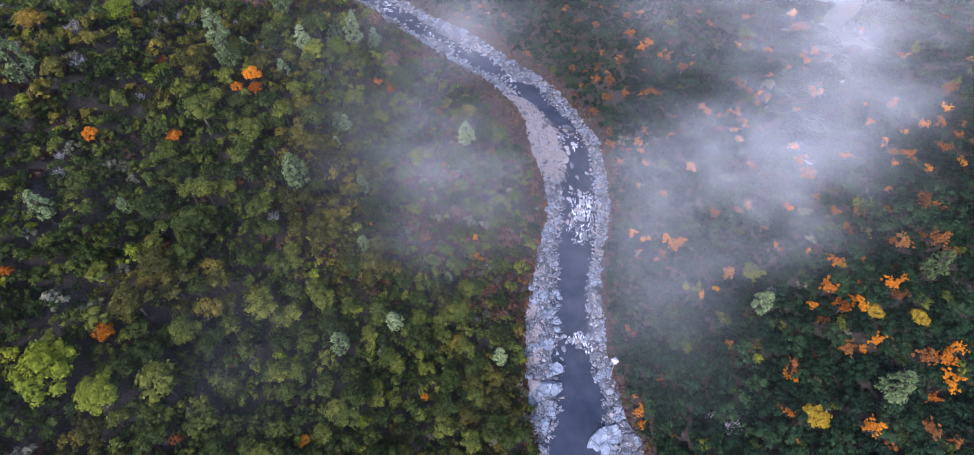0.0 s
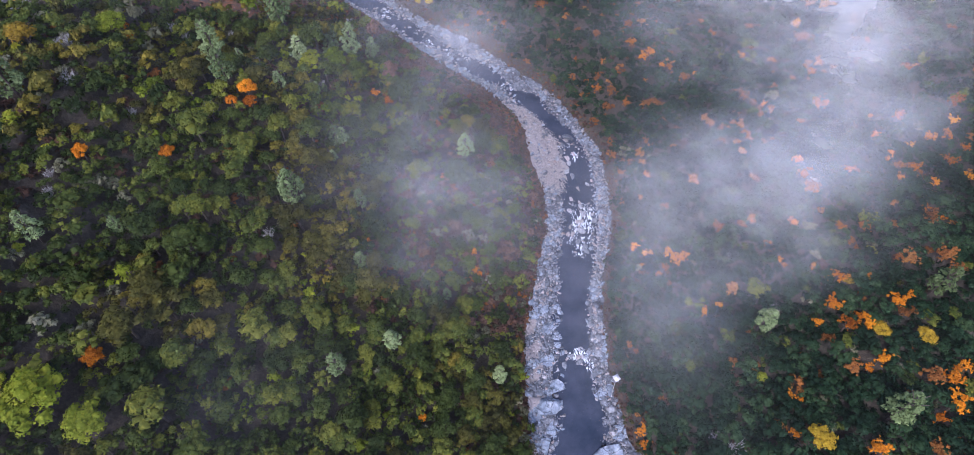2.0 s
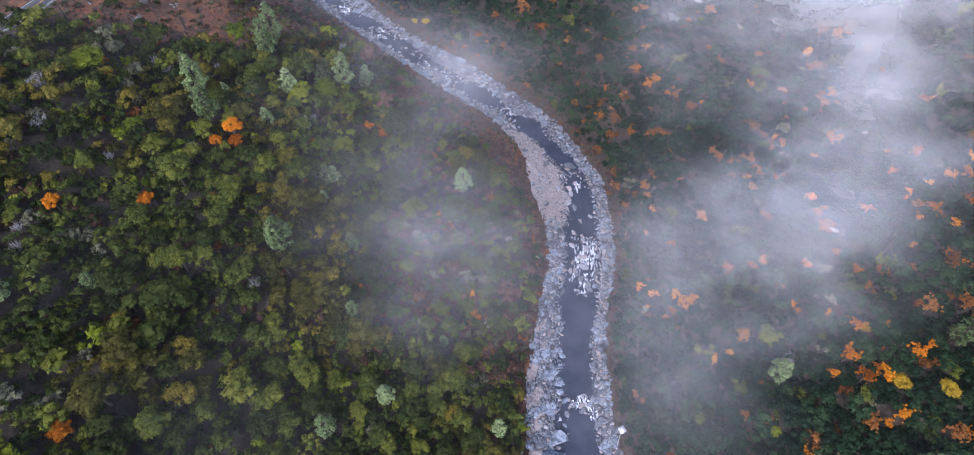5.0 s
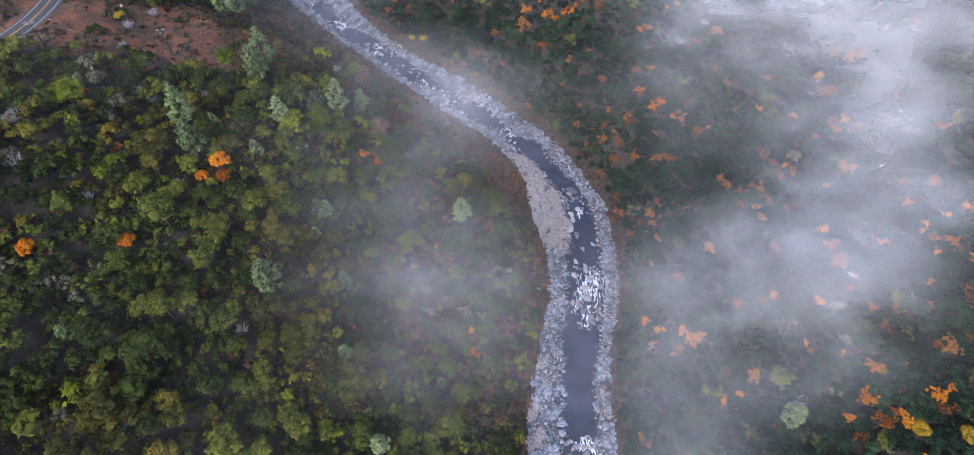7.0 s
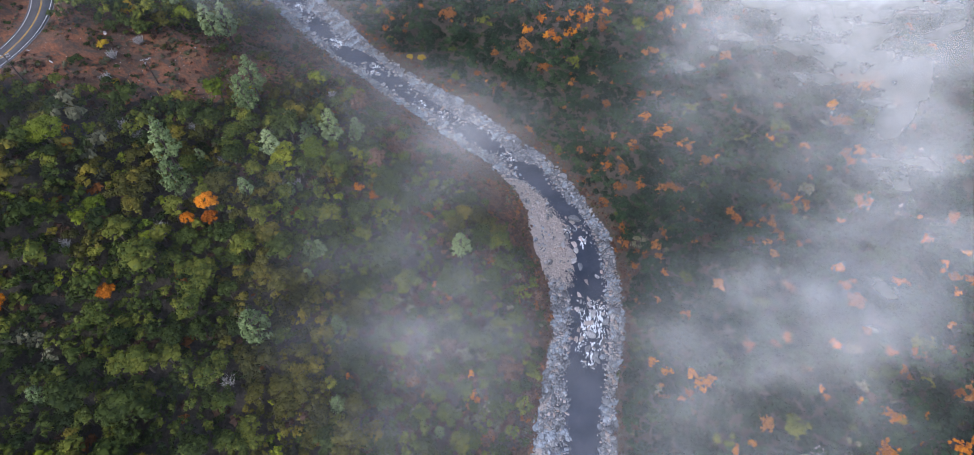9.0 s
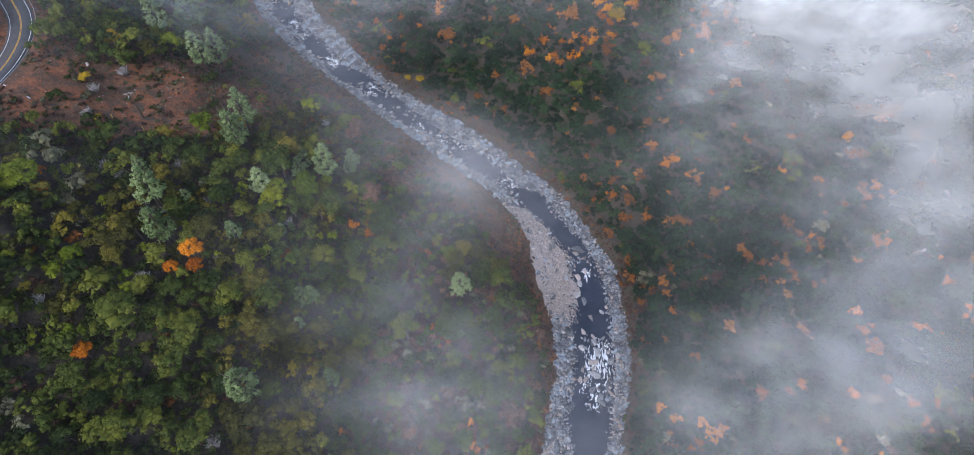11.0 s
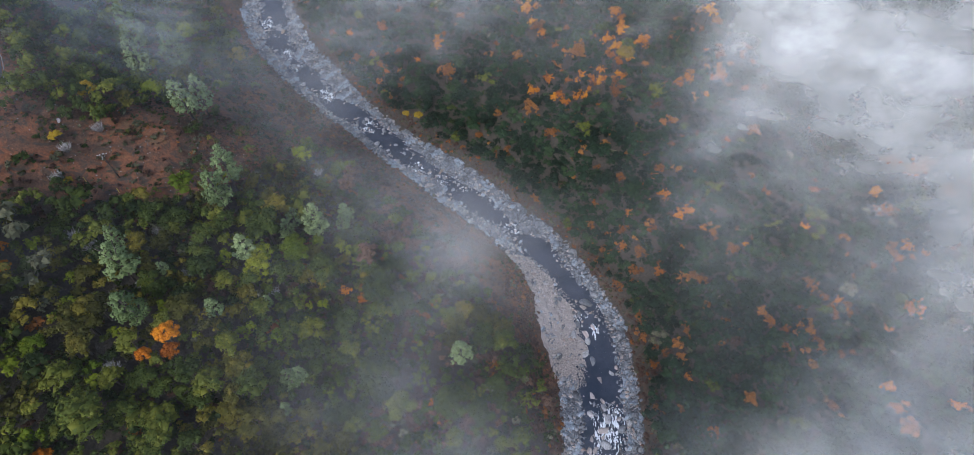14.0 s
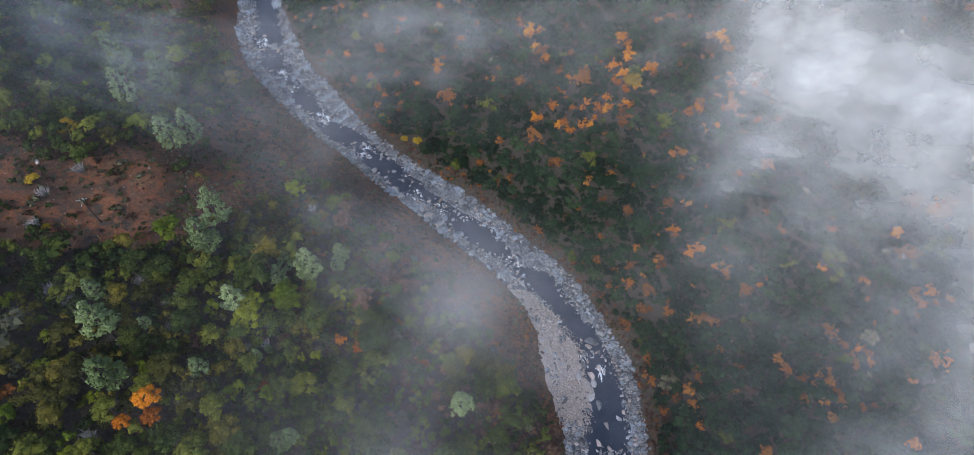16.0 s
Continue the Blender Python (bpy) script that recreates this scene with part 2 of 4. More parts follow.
def smooth_edge(xs):
    e = np.interp(LINE, SOUTH_NORTH, xs)
    return np.convolve(np.pad(e, 2, mode="edge"), np.ones(5) / 5, "valid")


WEST, WET_W, WET_E, EAST = (smooth_edge(e) for e in (BANK_WEST, WATER_WEST, WATER_EAST, BANK_EAST))
# where the river drops it is choked by rock: place along the valley, reach, narrowing
CHOKES = [(100, 4, 2.5), (163, 11, 2.5), (215, 7, 3.0), (262, 6, 4.0), (292, 9, 6.5), (313, 4, 4.0), (330, 6, 6.0), (354, 6, 6.0), (386, 8, 5.0), (412, 5, 4.0)]
ROAD = [(-300, 118), (-235, 150), (-197, 173), (-177, 193), (-165, 211), (-160, 226), (-160, 240), (-164, 253), (-172, 265), (-190, 284), (-225, 305), (-300, 330)]


def curve_through(points, step=1.5):
    """Evenly spaced points on a smooth curve through the given ones."""
    p = np.array([points[0], *points, points[-1]], float)
    out = []
    for k in range(1, len(p) - 2):
        a, b0, c, d = p[k - 1:k + 3]
        for s in np.linspace(0, 1, max(2, int(np.linalg.norm(c - b0) / step)), endpoint=False):
            out.append(0.5 * (2 * b0 + (c - a) * s + (2 * a - 5 * b0 + 4 * c - d) * s * s + (3 * b0 - a - 3 * c + d) * s ** 3))
    return np.array(out)


ROAD_LINE = curve_through(ROAD)


def hash2(i, j, seed):
    v = np.sin(i * 127.1 + j * 311.7 + seed * 74.7) * 43758.5453
    return v - np.floor(v)


def value_noise(x, y, size, seed):
    u, v = x / size, y / size
    i, j = np.floor(u), np.floor(v)
    f, g = u - i, v - j
    f, g = f * f * (3 - 2 * f), g * g * (3 - 2 * g)
    return ((hash2(i, j, seed) * (1 - f) + hash2(i + 1, j, seed) * f) * (1 - g) + (hash2(i, j + 1, seed) * (1 - f) + hash2(i + 1, j + 1, seed) * f) * g) - 0.5


def fbm(x, y, size, seed, octaves=4):
    return sum(value_noise(x, y, size / 2 ** k, seed + k) * 0.55 ** k for k in range(octaves))


def far_from(xs, ys, x, y):
    x, y = np.ravel(x), np.ravel(y)
    out = np.empty(len(x))
    for k in range(0, len(x), 20000):
        s = slice(k, k + 20000)
        out[s] = np.sqrt(np.min((xs[:, None] - x[s]) ** 2 + (ys[:, None] - y[s]) ** 2, axis=0))
    return out


for at_y, reach, narrow in CHOKES:
    swell = narrow * np.exp(-((LINE - at_y) / reach) ** 2)
    WET_W, WET_E = WET_W + swell, WET_E - swell
WET_W = WET_W + 5.0 * fbm(LINE, LINE * 0, 17, 5) * np.interp(LINE, [150, 250], [0.4, 1])
WET_E = WET_E + 5.0 * fbm(LINE, LINE * 0 + 9, 15, 15) * np.interp(LINE, [150, 250], [0.4, 1])
WET_E = np.maximum(WET_E, WET_W + 3.5)


def side_of(x, y):
    """Distances up the west and the east slope (0 where the place is not on it), and the distance from the road, west of it negative."""
    x, y = np.ravel(np.asarray(x, float)), np.ravel(np.asarray(y, float))
    w, e = np.interp(y, LINE, WEST), np.interp(y, LINE, EAST)
    dw = np.where(x < w, far_from(WEST, LINE, x, y), 0.0)
    de = np.where(x > e, far_from(EAST, LINE, x, y), 0.0)
    return dw, de


def height(x, y, rough=True):
    """The ground's height: steep wooded slopes on both sides of the river, a bench with the road in the west."""
    shape = np.shape(x)
    x, y = np.ravel(np.asarray(x, float)), np.ravel(np.asarray(y, float))
    dw, de = side_of(x, y)
    k = np.interp(y, [40, 130, 185, 205, 225, 255, 330], [0.55, 0.60, 0.62, 0.68, 0.78, 0.90, 0.9])
    u = k * dw
    zw = np.where(u < 95, u, 95 + (u - 95) * 0.35)
    zw = np.minimum(zw, 160 + 0.02 * dw)
    p = np.interp(y, [40, 80, 97, 115, 122, 190, 230, 300, 420], [12, 14, 17, 23, 27, 54, 66, 90, 100])
    k2 = np.interp(y, [40, 120, 190, 230, 300], [0.5, 0.55, 0.72, 0.78, 0.85])
    ze = p * (1 - np.exp(-k2 * de * 1.35 / p)) + 0.04 * np.minimum(de, 500)
    z = np.where(dw > 0, zw, ze) + np.where(dw + de > 0, 0.8, 0.0)
    if rough:
        z += (fbm(x, y, 38, 3) * 6 + fbm(x, y, 9, 11) * 1.2) * np.clip((dw + de - 4) / 25, 0, 1)
    ww, we = np.interp(y, LINE, WET_W), np.interp(y, LINE, WET_E)
    mid, half = (ww + we) / 2, (we - ww) / 2
    bed = -1.6 + 1.4 * np.clip(np.abs(x - mid) / np.maximum(half, 1), 0, 1.6) ** 2
    z = np.where(dw + de > 0, z, np.minimum(bed, -0.5))
    near = (x > -330) & (x < -120) & (y > 90) & (y < 360)
    if near.any():
        xn, yn = x[near], y[near]
        d = far_from(ROAD_LINE[:, 0], ROAD_LINE[:, 1], xn, yn)
        west = xn < np.interp(yn, ROAD_LINE[:, 1], ROAD_LINE[:, 0])
        flat = np.clip((d - 5.5) / 7, 0, 1)
        cut = np.where(west, np.clip(d - 6, 0, 60) * 0.45, 0)
        z[near] = 97.3 * (1 - flat) + (z[near] + cut) * flat
    return z.reshape(shape)


def openness(x, y):
    """How bare the ground is: 1 on the open bench by the road and the scree slope, 0 inside the wood."""
    dw, de = side_of(x, y)
    x, y = np.ravel(x), np.ravel(y)
    north = np.interp(x, [-330, -170, -136, -118, -102, -87, -72, -45, 0], [190, 200, 209, 217, 227, 247, 283, 308, 330]) + 16 * fbm(x, y, 26, 123, 3)
    b0 = np.where(dw > 0, np.clip((y - north) / 10 + 0.5, 0, 1), 0)
    strip = np.interp(y, [60, 150, 195, 210, 230, 260, 290, 310, 330], [0, 1, 6, 16, 25, 30, 32, 26, 14])
    b0 = np.maximum(b0, np.where(dw > 0, np.clip(1 - (dw - strip) / 6, 0, 0.7), 0))
    b0 = np.maximum(b0, np.where(de > 0, np.clip(1 - (de - 0) / 6, 0, 0.45), 0))
    return b0


# ---- making meshes ----
def mesh_of(name, verts, faces, mats, index=None):
    """A mesh from arrays of corners and of triangles or quads."""
    me = bpy.data.meshes.new(name)
    verts, faces = np.asarray(verts, np.float32), np.asarray(faces, np.int32)
    me.vertices.add(len(verts))
    me.vertices.foreach_set("co", verts.ravel())
    k = faces.shape[1]
    me.loops.add(faces.size)
    me.loops.foreach_set("vertex_index", faces.ravel())
    me.polygons.add(len(faces))
    me.polygons.foreach_set("loop_start", np.arange(0, faces.size, k, dtype=np.int32))
    for m in mats:
        me.materials.append(m)
    if index is not None:
        me.polygons.foreach_set("material_index", np.asarray(index, np.int32))
    me.update(calc_edges=True)
    return me


def part(name, me, parent, label="", place=None):
    ob = new(name, me)
    ob.parent = parent
    if place is not None:
        ob.matrix_local = place
    return tagged(ob, label) if label else ob


def grid_faces(rows, cols):
    i = np.arange(rows - 1)[:, None] * cols + np.arange(cols - 1)
    return np.stack([i, i + 1, i + cols + 1, i + cols], -1).reshape(-1, 4)


def ico(level=0):
    bm = bmesh.new()
    bmesh.ops.create_icosphere(bm, subdivisions=level + 1, radius=1)
    v, f = np.array([p.co[:] for p in bm.verts]), np.array([[p.index for p in q.verts] for q in bm.faces])
    bm.free()
    return v, f


ICO_V, ICO_F = ico(0)
ROCK_V, ROCK_F = ico(1)
BALL_V, BALL_F = ico(2)
OCTA_V = np.array([(1, 0, 0), (-1, 0, 0), (0, 1, 0), (0, -1, 0), (0, 0, 1), (0, 0, -1)], float)
OCTA_F = np.array([(0, 2, 4), (2, 1, 4), (1, 3, 4), (3, 0, 4), (2, 0, 5), (1, 2, 5), (3, 1, 5), (0, 3, 5)])


def unit(v):
    return v / np.maximum(np.linalg.norm(v, axis=-1, keepdims=True), 1e-9)


def clumps(r, lobes, leaves, leaf, up=0.35, low=-0.35, core=0.86):
    """Leaf clumps: a dense core in every lobe, and loose leaves standing off its skin. lobes: rows of x, y, z, radius."""
    lobes = np.asarray(lobes, float)
    v = [(c[:3] + unit(OCTA_V + r.normal(0, 0.22, OCTA_V.shape)) * c[3] * core * np.array([1, 1, 0.9])) for c in lobes]
    f = [OCTA_F[:4] + 6 * k for k in range(len(lobes))]
    base = 6 * len(lobes)
    pick = r.choice(len(lobes), leaves, p=lobes[:, 3] ** 2 / (lobes[:, 3] ** 2).sum())
    d = unit(r.normal(0, 1, (leaves * 3, 3)))
    d = d[d[:, 2] > low][:leaves]
    pick = pick[:len(d)]
    at0 = lobes[pick, :3] + d * lobes[pick, 3:] * r.uniform(0.84, 1.1, (len(d), 1)) * np.array([1, 1, 0.88])
    nrm = unit(d + r.normal(0, 0.38, d.shape) + np.array([0, 0, up]))
    t1 = unit(np.cross(nrm, r.normal(0, 1, nrm.shape)))
    t2 = np.cross(nrm, t1)
    s = leaf * r.uniform(0.65, 1.35, (len(d), 1))
    tri = np.stack([at0 - s * t1 * 0.6 - s * t2 * 0.45, at0 + s * t1 * 0.6 - s * t2 * 0.45, at0 + s * t2 * 0.75], 1)
    v.append(tri.reshape(-1, 3))
    f.append(base + np.arange(len(d) * 3).reshape(-1, 3))
    return np.concatenate(v), np.concatenate(f)


def tube(a, b0, ra, rb, sides=6):
    a, b0 = np.asarray(a, float), np.asarray(b0, float)
    ax = unit(b0 - a)
    s = unit(np.cross(ax, [0.3, 0.8, 0.51]))
    t = np.cross(ax, s)
    ang = np.arange(sides) * 2 * np.pi / sides
    ring = np.cos(ang)[:, None] * s + np.sin(ang)[:, None] * t
    v = np.concatenate([a + ring * ra, b0 + ring * rb, [a], [b0]])
    k = np.arange(sides)
    q = (k + 1) % sides
    f = np.concatenate([np.stack([k, q, q + sides], 1), np.stack([k, q + sides, k + sides], 1), np.stack([q, k, k * 0 + 2 * sides], 1), np.stack([k + sides, q + sides, k * 0 + 2 * sides + 1], 1)])
    return v, f


def box(x0, y0, z0, x1, y1, z1):
    v = np.array([(x, y, z) for z in (z0, z1) for y in (y0, y1) for x in (x0, x1)], float)
    f = np.array([(0, 2, 3), (0, 3, 1), (4, 5, 7), (4, 7, 6), (0, 1, 5), (0, 5, 4), (2, 6, 7), (2, 7, 3), (0, 4, 6), (0, 6, 2), (1, 3, 7), (1, 7, 5)])
    return v, f


def joined(pieces):
    v, f, n0 = [], [], 0
    for pv, pf in pieces:
        v.append(pv)
        f.append(pf + n0)
        n0 += len(pv)
    return np.concatenate(v), np.concatenate(f)


# ---- the ground: one sheet, fine in the valley, reaching the horizon ----
def lines(lo, hi, step, reach):
    mid = np.arange(lo, hi + step / 2, step)
    grow = step * np.cumsum(1.35 ** np.arange(1, 24))
    grow = grow[grow < reach]
    return np.concatenate([(lo - grow)[::-1], mid, hi + grow])


gx, gy = lines(-250, 260, 2.5, 3000), lines(10, 500, 2.5, 3000)
X, Y = np.meshgrid(gx, gy)
Z = height(X, Y)
ground_mesh = mesh_of("ground", np.stack([X, Y, Z], -1).reshape(-1, 3), grid_faces(len(gy), len(gx)), [GROUND])
ground_mesh.attributes.new("bare", "FLOAT", "POINT").data.foreach_set("value", openness(X, Y).astype(np.float32))
ground_mesh.polygons.foreach_set("use_smooth", np.ones(len(ground_mesh.polygons), bool))
ground = tagged(new("ground", ground_mesh), "steep valley slopes of dark leaf litter and reddish bare earth", "ground", kind="structure")

# water
wy = np.arange(-50.0, 740.0, 3.0)
wa, wb = np.interp(wy, LINE, WET_W) - 4, np.interp(wy, LINE, WET_E) + 4
across = np.linspace(0, 1, 5)
wv = np.stack([wa[:, None] * (1 - across) + wb[:, None] * across, np.repeat(wy[:, None], 5, 1), np.zeros((len(wy), 5))], -1).reshape(-1, 3)
tagged(new("water", mesh_of("water", wv, grid_faces(len(wy), 5), [WATER])), "dark slate-blue river water with small ripples", "river", kind="structure")


def blocks(x, y, sx, sy, seed):
    """Cracked bedrock: for each place its block's random numbers, the offset from the block's middle and the distance from the crack."""
    i, j = np.floor(x / sx), np.floor(y / sy)
    best, second = np.full(x.shape, 9e9), np.full(x.shape, 9e9)
    mi, mj, mx, my = np.zeros(x.shape), np.zeros(x.shape), np.zeros(x.shape), np.zeros(x.shape)
    for di in (-1, 0, 1):
        for dj in (-1, 0, 1):
            a, c = i + di, j + dj
            px, py = (a + 0.1 + 0.8 * hash2(a, c, seed)) * sx, (c + 0.1 + 0.8 * hash2(a, c, seed + 1)) * sy
            d = ((x - px) / sx) ** 2 + ((y - py) / sy) ** 2
            closer = d < best
            second = np.where(closer, best, np.minimum(second, d))
            best = np.where(closer, d, best)
            mi, mj, mx, my = np.where(closer, a, mi), np.where(closer, c, mj), np.where(closer, px, mx), np.where(closer, py, my)
    return mi, mj, x - mx, y - my, np.sqrt(second) - np.sqrt(best)


def rock_bank(outer, inner, seed):
    """A rocky shelf between the slope and the water, broken into tilted blocks."""
    ys = np.arange(-20.0, 480.0, 0.6)
    cols = 36
    s = np.linspace(0, 1, cols)
    a, c = np.interp(ys, LINE, inner), np.interp(ys, LINE, outer)
    out = np.sign(c - a)
    a, c = a - out * 1.2, c + out * 2.5
    x = a[:, None] * (1 - s) + c[:, None] * s + fbm(ys[:, None] + s * 0, s * 40 + seed * 50, 6, seed) * 2.0
    y = np.repeat(ys[:, None], cols, 1) + value_noise(x, ys[:, None] + s * 0, 2.0, seed) * 0.5
    skew = x * 0.8 + y * 0.6, y * 0.8 - x * 0.6
    z = -0.9 + 2.9 * s[None] ** 0.75 + fbm(x, y, 14, seed + 5) * 1.6
    broken = np.clip(0.5 + 1.6 * fbm(x, y, 22, seed + 31, 2), 0, 1)
    bar = np.clip((y - 184) / 6, 0, 1) * np.clip((250 - y) / 8, 0, 1) if outer is WEST else 0 * y
    for sx, sy, amp, tilt, share in ((8.5, 4.2, 1.3, 0.22, 1 - 0.6 * broken), (2.6, 1.7, 0.75, 0.5, 0.25 + 0.75 * broken), (1.1, 0.8, 0.4, 0.5, 0.2 + 0.8 * broken)):
        i, j, dx, dy, gap0 = blocks(skew[0], skew[1], sx, sy, seed + sx)
        z += share * (1 - 0.92 * bar) * (amp * (hash2(i, j, seed + 9) - 0.5) + tilt * (dx * (hash2(i, j, seed + 10) - 0.5) + dy * (hash2(i, j, seed + 11) - 0.5)) - 0.85 * amp * np.exp(-(gap0 / 0.10) ** 2))
    z = np.where(s[None] > 0.3, np.maximum(z, 0.12 + 0.25 * fbm(x, y, 1.5, seed + 3)), z)
    z = np.where(s[None] > 0.93, np.minimum(z, 1.2), z)
    q = grid_faces(len(ys), cols)
    i, j, dx, dy, gap0 = blocks(skew[0], skew[1], 8.5, 4.2, seed + 8.5)
    stone = hash2(i, j, seed + 14) + 0.5 * fbm(x, y, 26, seed + 61, 2)
    kind = np.where(bar > 0.5, 1, np.where(stone > 0.7, 2, np.where((stone < 0.24) & (s[None] > 0.5) & (y < 140) & (outer is WEST), 1, 0)))
    return np.stack([x, y, z], -1).reshape(-1, 3), q, kind.ravel()[q[:, 0]]


for outer, inner, seed in ((WEST, WET_W, 21), (EAST, WET_E, 47)):
    v, f, pebbly = rock_bank(outer, inner, seed)
    tagged(new("rocky_bank", mesh_of("rocky_bank", v, f, [LEDGE, GRAVEL, BLUE_ROCK], pebbly)), "cracked grey-blue granite shelf along the river", "riverbank", kind="structure")

# ---- the mist over the valley: layers of drifting droplets ----
# banks of mist: where each hangs, and its depth
MIST_WEST = [(-65, 60, 0.04), (7, 102, 0.03), (-53, 122, 0.04), (-29, 122, 0.06), (-5, 122, 0.13), (-41, 143, 0.03), (-17, 143, 0.09), (-53, 164, 0.04), (-113, 185, 0.04), (-89, 185, 0.02), (-41, 185, 0.03), (-17, 185, 0.06), (7, 185, 0.04), (-29, 206, 0.13)]
MIST_MID_WEST = [(-5, 206, 0.1), (-137, 227, 0.08), (-65, 227, 0.04), (-77, 248, 0.02), (-53, 248, 0.07), (-137, 269, 0.1), (-113, 269, 0.15), (-89, 269, 0.06), (-65, 269, 0.13), (-173, 289, 0.1), (-149, 289, 0.19), (-125, 289, 0.15), (-101, 289, 0.11), (-53, 289, 0.02)]
MIST_NORTH_WEST = [(-161, 310, 0.22), (-137, 310, 0.1), (-65, 310, 0.09), (-41, 310, 0.21), (-17, 310, 0.23), (7, 310, 0.15), (-149, 331, 0.11), (-77, 331, 0.11), (-53, 331, 0.15), (-29, 331, 0.15), (-5, 331, 0.12), (19, 331, 0.07)]
MIST_EAST = [(55, 60, 0.03), (43, 81, 0.08), (31, 102, 0.04), (55, 102, 0.1), (67, 122, 0.34), (91, 122, 0.42), (79, 143, 0.06), (103, 143, 0.19), (127, 143, 0.12), (115, 164, 0.15), (139, 164, 0.22), (55, 185, 0.04), (79, 185, 0.1), (127, 185, 0.12), (151, 185, 0.16), (175, 185, 0.06)]
MIST_NORTH_EAST = [(43, 206, 0.05), (139, 206, 0.24), (163, 206, 0.13), (187, 206, 0.04), (79, 227, 0.17), (103, 227, 0.03), (127, 227, 0.18), (151, 227, 0.24), (175, 227, 0.05), (67, 248, 0.02), (91, 248, 0.19), (115, 248, 0.17), (139, 248, 0.35), (163, 248, 0.2), (31, 269, 0.06), (79, 269, 0.02)]
MIST_FAR_EAST = [(103, 269, 0.25), (127, 269, 0.44), (151, 269, 0.45), (175, 269, 0.18), (91, 289, 0.17), (115, 289, 0.39), (139, 289, 0.52), (163, 289, 0.38), (31, 310, 0.1), (55, 310, 0.08), (79, 310, 0.14), (103, 310, 0.27), (127, 310, 0.35), (43, 331, 0.06), (67, 331, 0.04)]


def mist_depth(x, y):
    """The optical depth of the mist over a place."""
    u, w = 0.8 * x + 0.6 * y, 0.8 * y - 0.6 * x
    x, y = x + 9 * fbm(u, w, 30, 81, 4), y + 9 * fbm(u, w, 30, 91, 4)
    depth = np.zeros(np.shape(x))
    for cx, cy, a in MIST_WEST + MIST_MID_WEST + MIST_NORTH_WEST + MIST_EAST + MIST_NORTH_EAST + MIST_FAR_EAST:
        depth += a * np.exp(-((x - cx) ** 2 + (y - cy) ** 2) / (2 * 17.0 ** 2))
    return 1.1 * depth ** 2 / (depth + 0.05)


mx, my = np.arange(-240.0, 261.0, 4.0), np.arange(10.0, 461.0, 4.0)
X, Y = np.meshgrid(mx, my)
low = height(X, Y, rough=False)
for turn in range(6):
    pad = np.pad(low, 1, mode="edge")
    low = (pad[1:-1, 1:-1] * 2 + pad[:-2, 1:-1] + pad[2:, 1:-1] + pad[1:-1, :-2] + pad[1:-1, 2:]) / 6
depth = (mist_depth(X, Y) + 0.006) * np.clip((Y - 12) / 25, 0, 1)
for k, up in enumerate((70, 80, 90)):
    z = 6 * np.logaddexp((low + up - 46) / 6, up / 6) + fbm(X, Y, 45, 60) * 8 + fbm(X, Y, 60, 70 + k) * 2
    q = grid_faces(len(my), len(mx))
    me = mesh_of("mist", np.stack([X, Y, z], -1).reshape(-1, 3), q, [MIST])
    me.attributes.new("thickness", "FLOAT", "POINT").data.foreach_set("value", (depth / 3).astype(np.float32).ravel())
    me.polygons.foreach_set("use_smooth", np.ones(len(me.polygons), bool))
    tagged(new("mist", me), "thin white morning mist drifting above the treetops", "mist", kind="stuff")


# ---- trees ----
def oak_lobes(r, count, wide=1.0, tall=1.0, gap=0.0):
    out = []
    for k in range(count):
        a, q = r.uniform(0, 2 * math.pi), math.sqrt(r.uniform(0, 1)) * 0.74
        size = r.uniform(0.27, 0.43) * (1.1 - 0.3 * q)
        z = 1.15 + tall * (0.62 * math.sqrt(max(0, 1 - q * q)) - 0.25 * q) + r.uniform(-0.18, 0.12)
        out.append((wide * q * math.cos(a), q * math.sin(a), z, size * (1 - gap)))
    return out


def ragged_lobes(r, count):
    """A thinning crown: small tufts in a few uneven bunches, with gaps between them."""
    out = []
    bunches = [(k * 0.9 + r.uniform(-0.5, 0.5), r.uniform(0.1, 0.72), r.uniform(1.3, 1.9)) for k in range(8)]
    for k in range(count):
        a, q, h = bunches[int(r.integers(0, 8))]
        out.append((q * math.cos(a) + r.normal(0, 0.17), q * math.sin(a) + r.normal(0, 0.17), h + r.normal(0, 0.16), r.uniform(0.06, 0.15)))
    return out


def pine_lobes(r, count):
    """An open grey pine: tufts at the ends of rising branches, a broad, forked, oval crown. Its half width is 1."""
    out = []
    for k in range(count):
        h = (k + r.uniform(0, 1)) / count
        wide = 0.95 * (1 - h) ** 0.62 * min(1, 0.35 + 3 * h) * (0.5 + 0.5 * r.uniform(0, 1) ** 0.6)
        a = k * 2.4 + r.uniform(-0.6, 0.6)
        out.append((wide * math.cos(a), wide * math.sin(a), 0.95 + 2.7 * h + 0.2 * wide, r.uniform(0.13, 0.22) * (1.15 - 0.5 * h)))
    return out


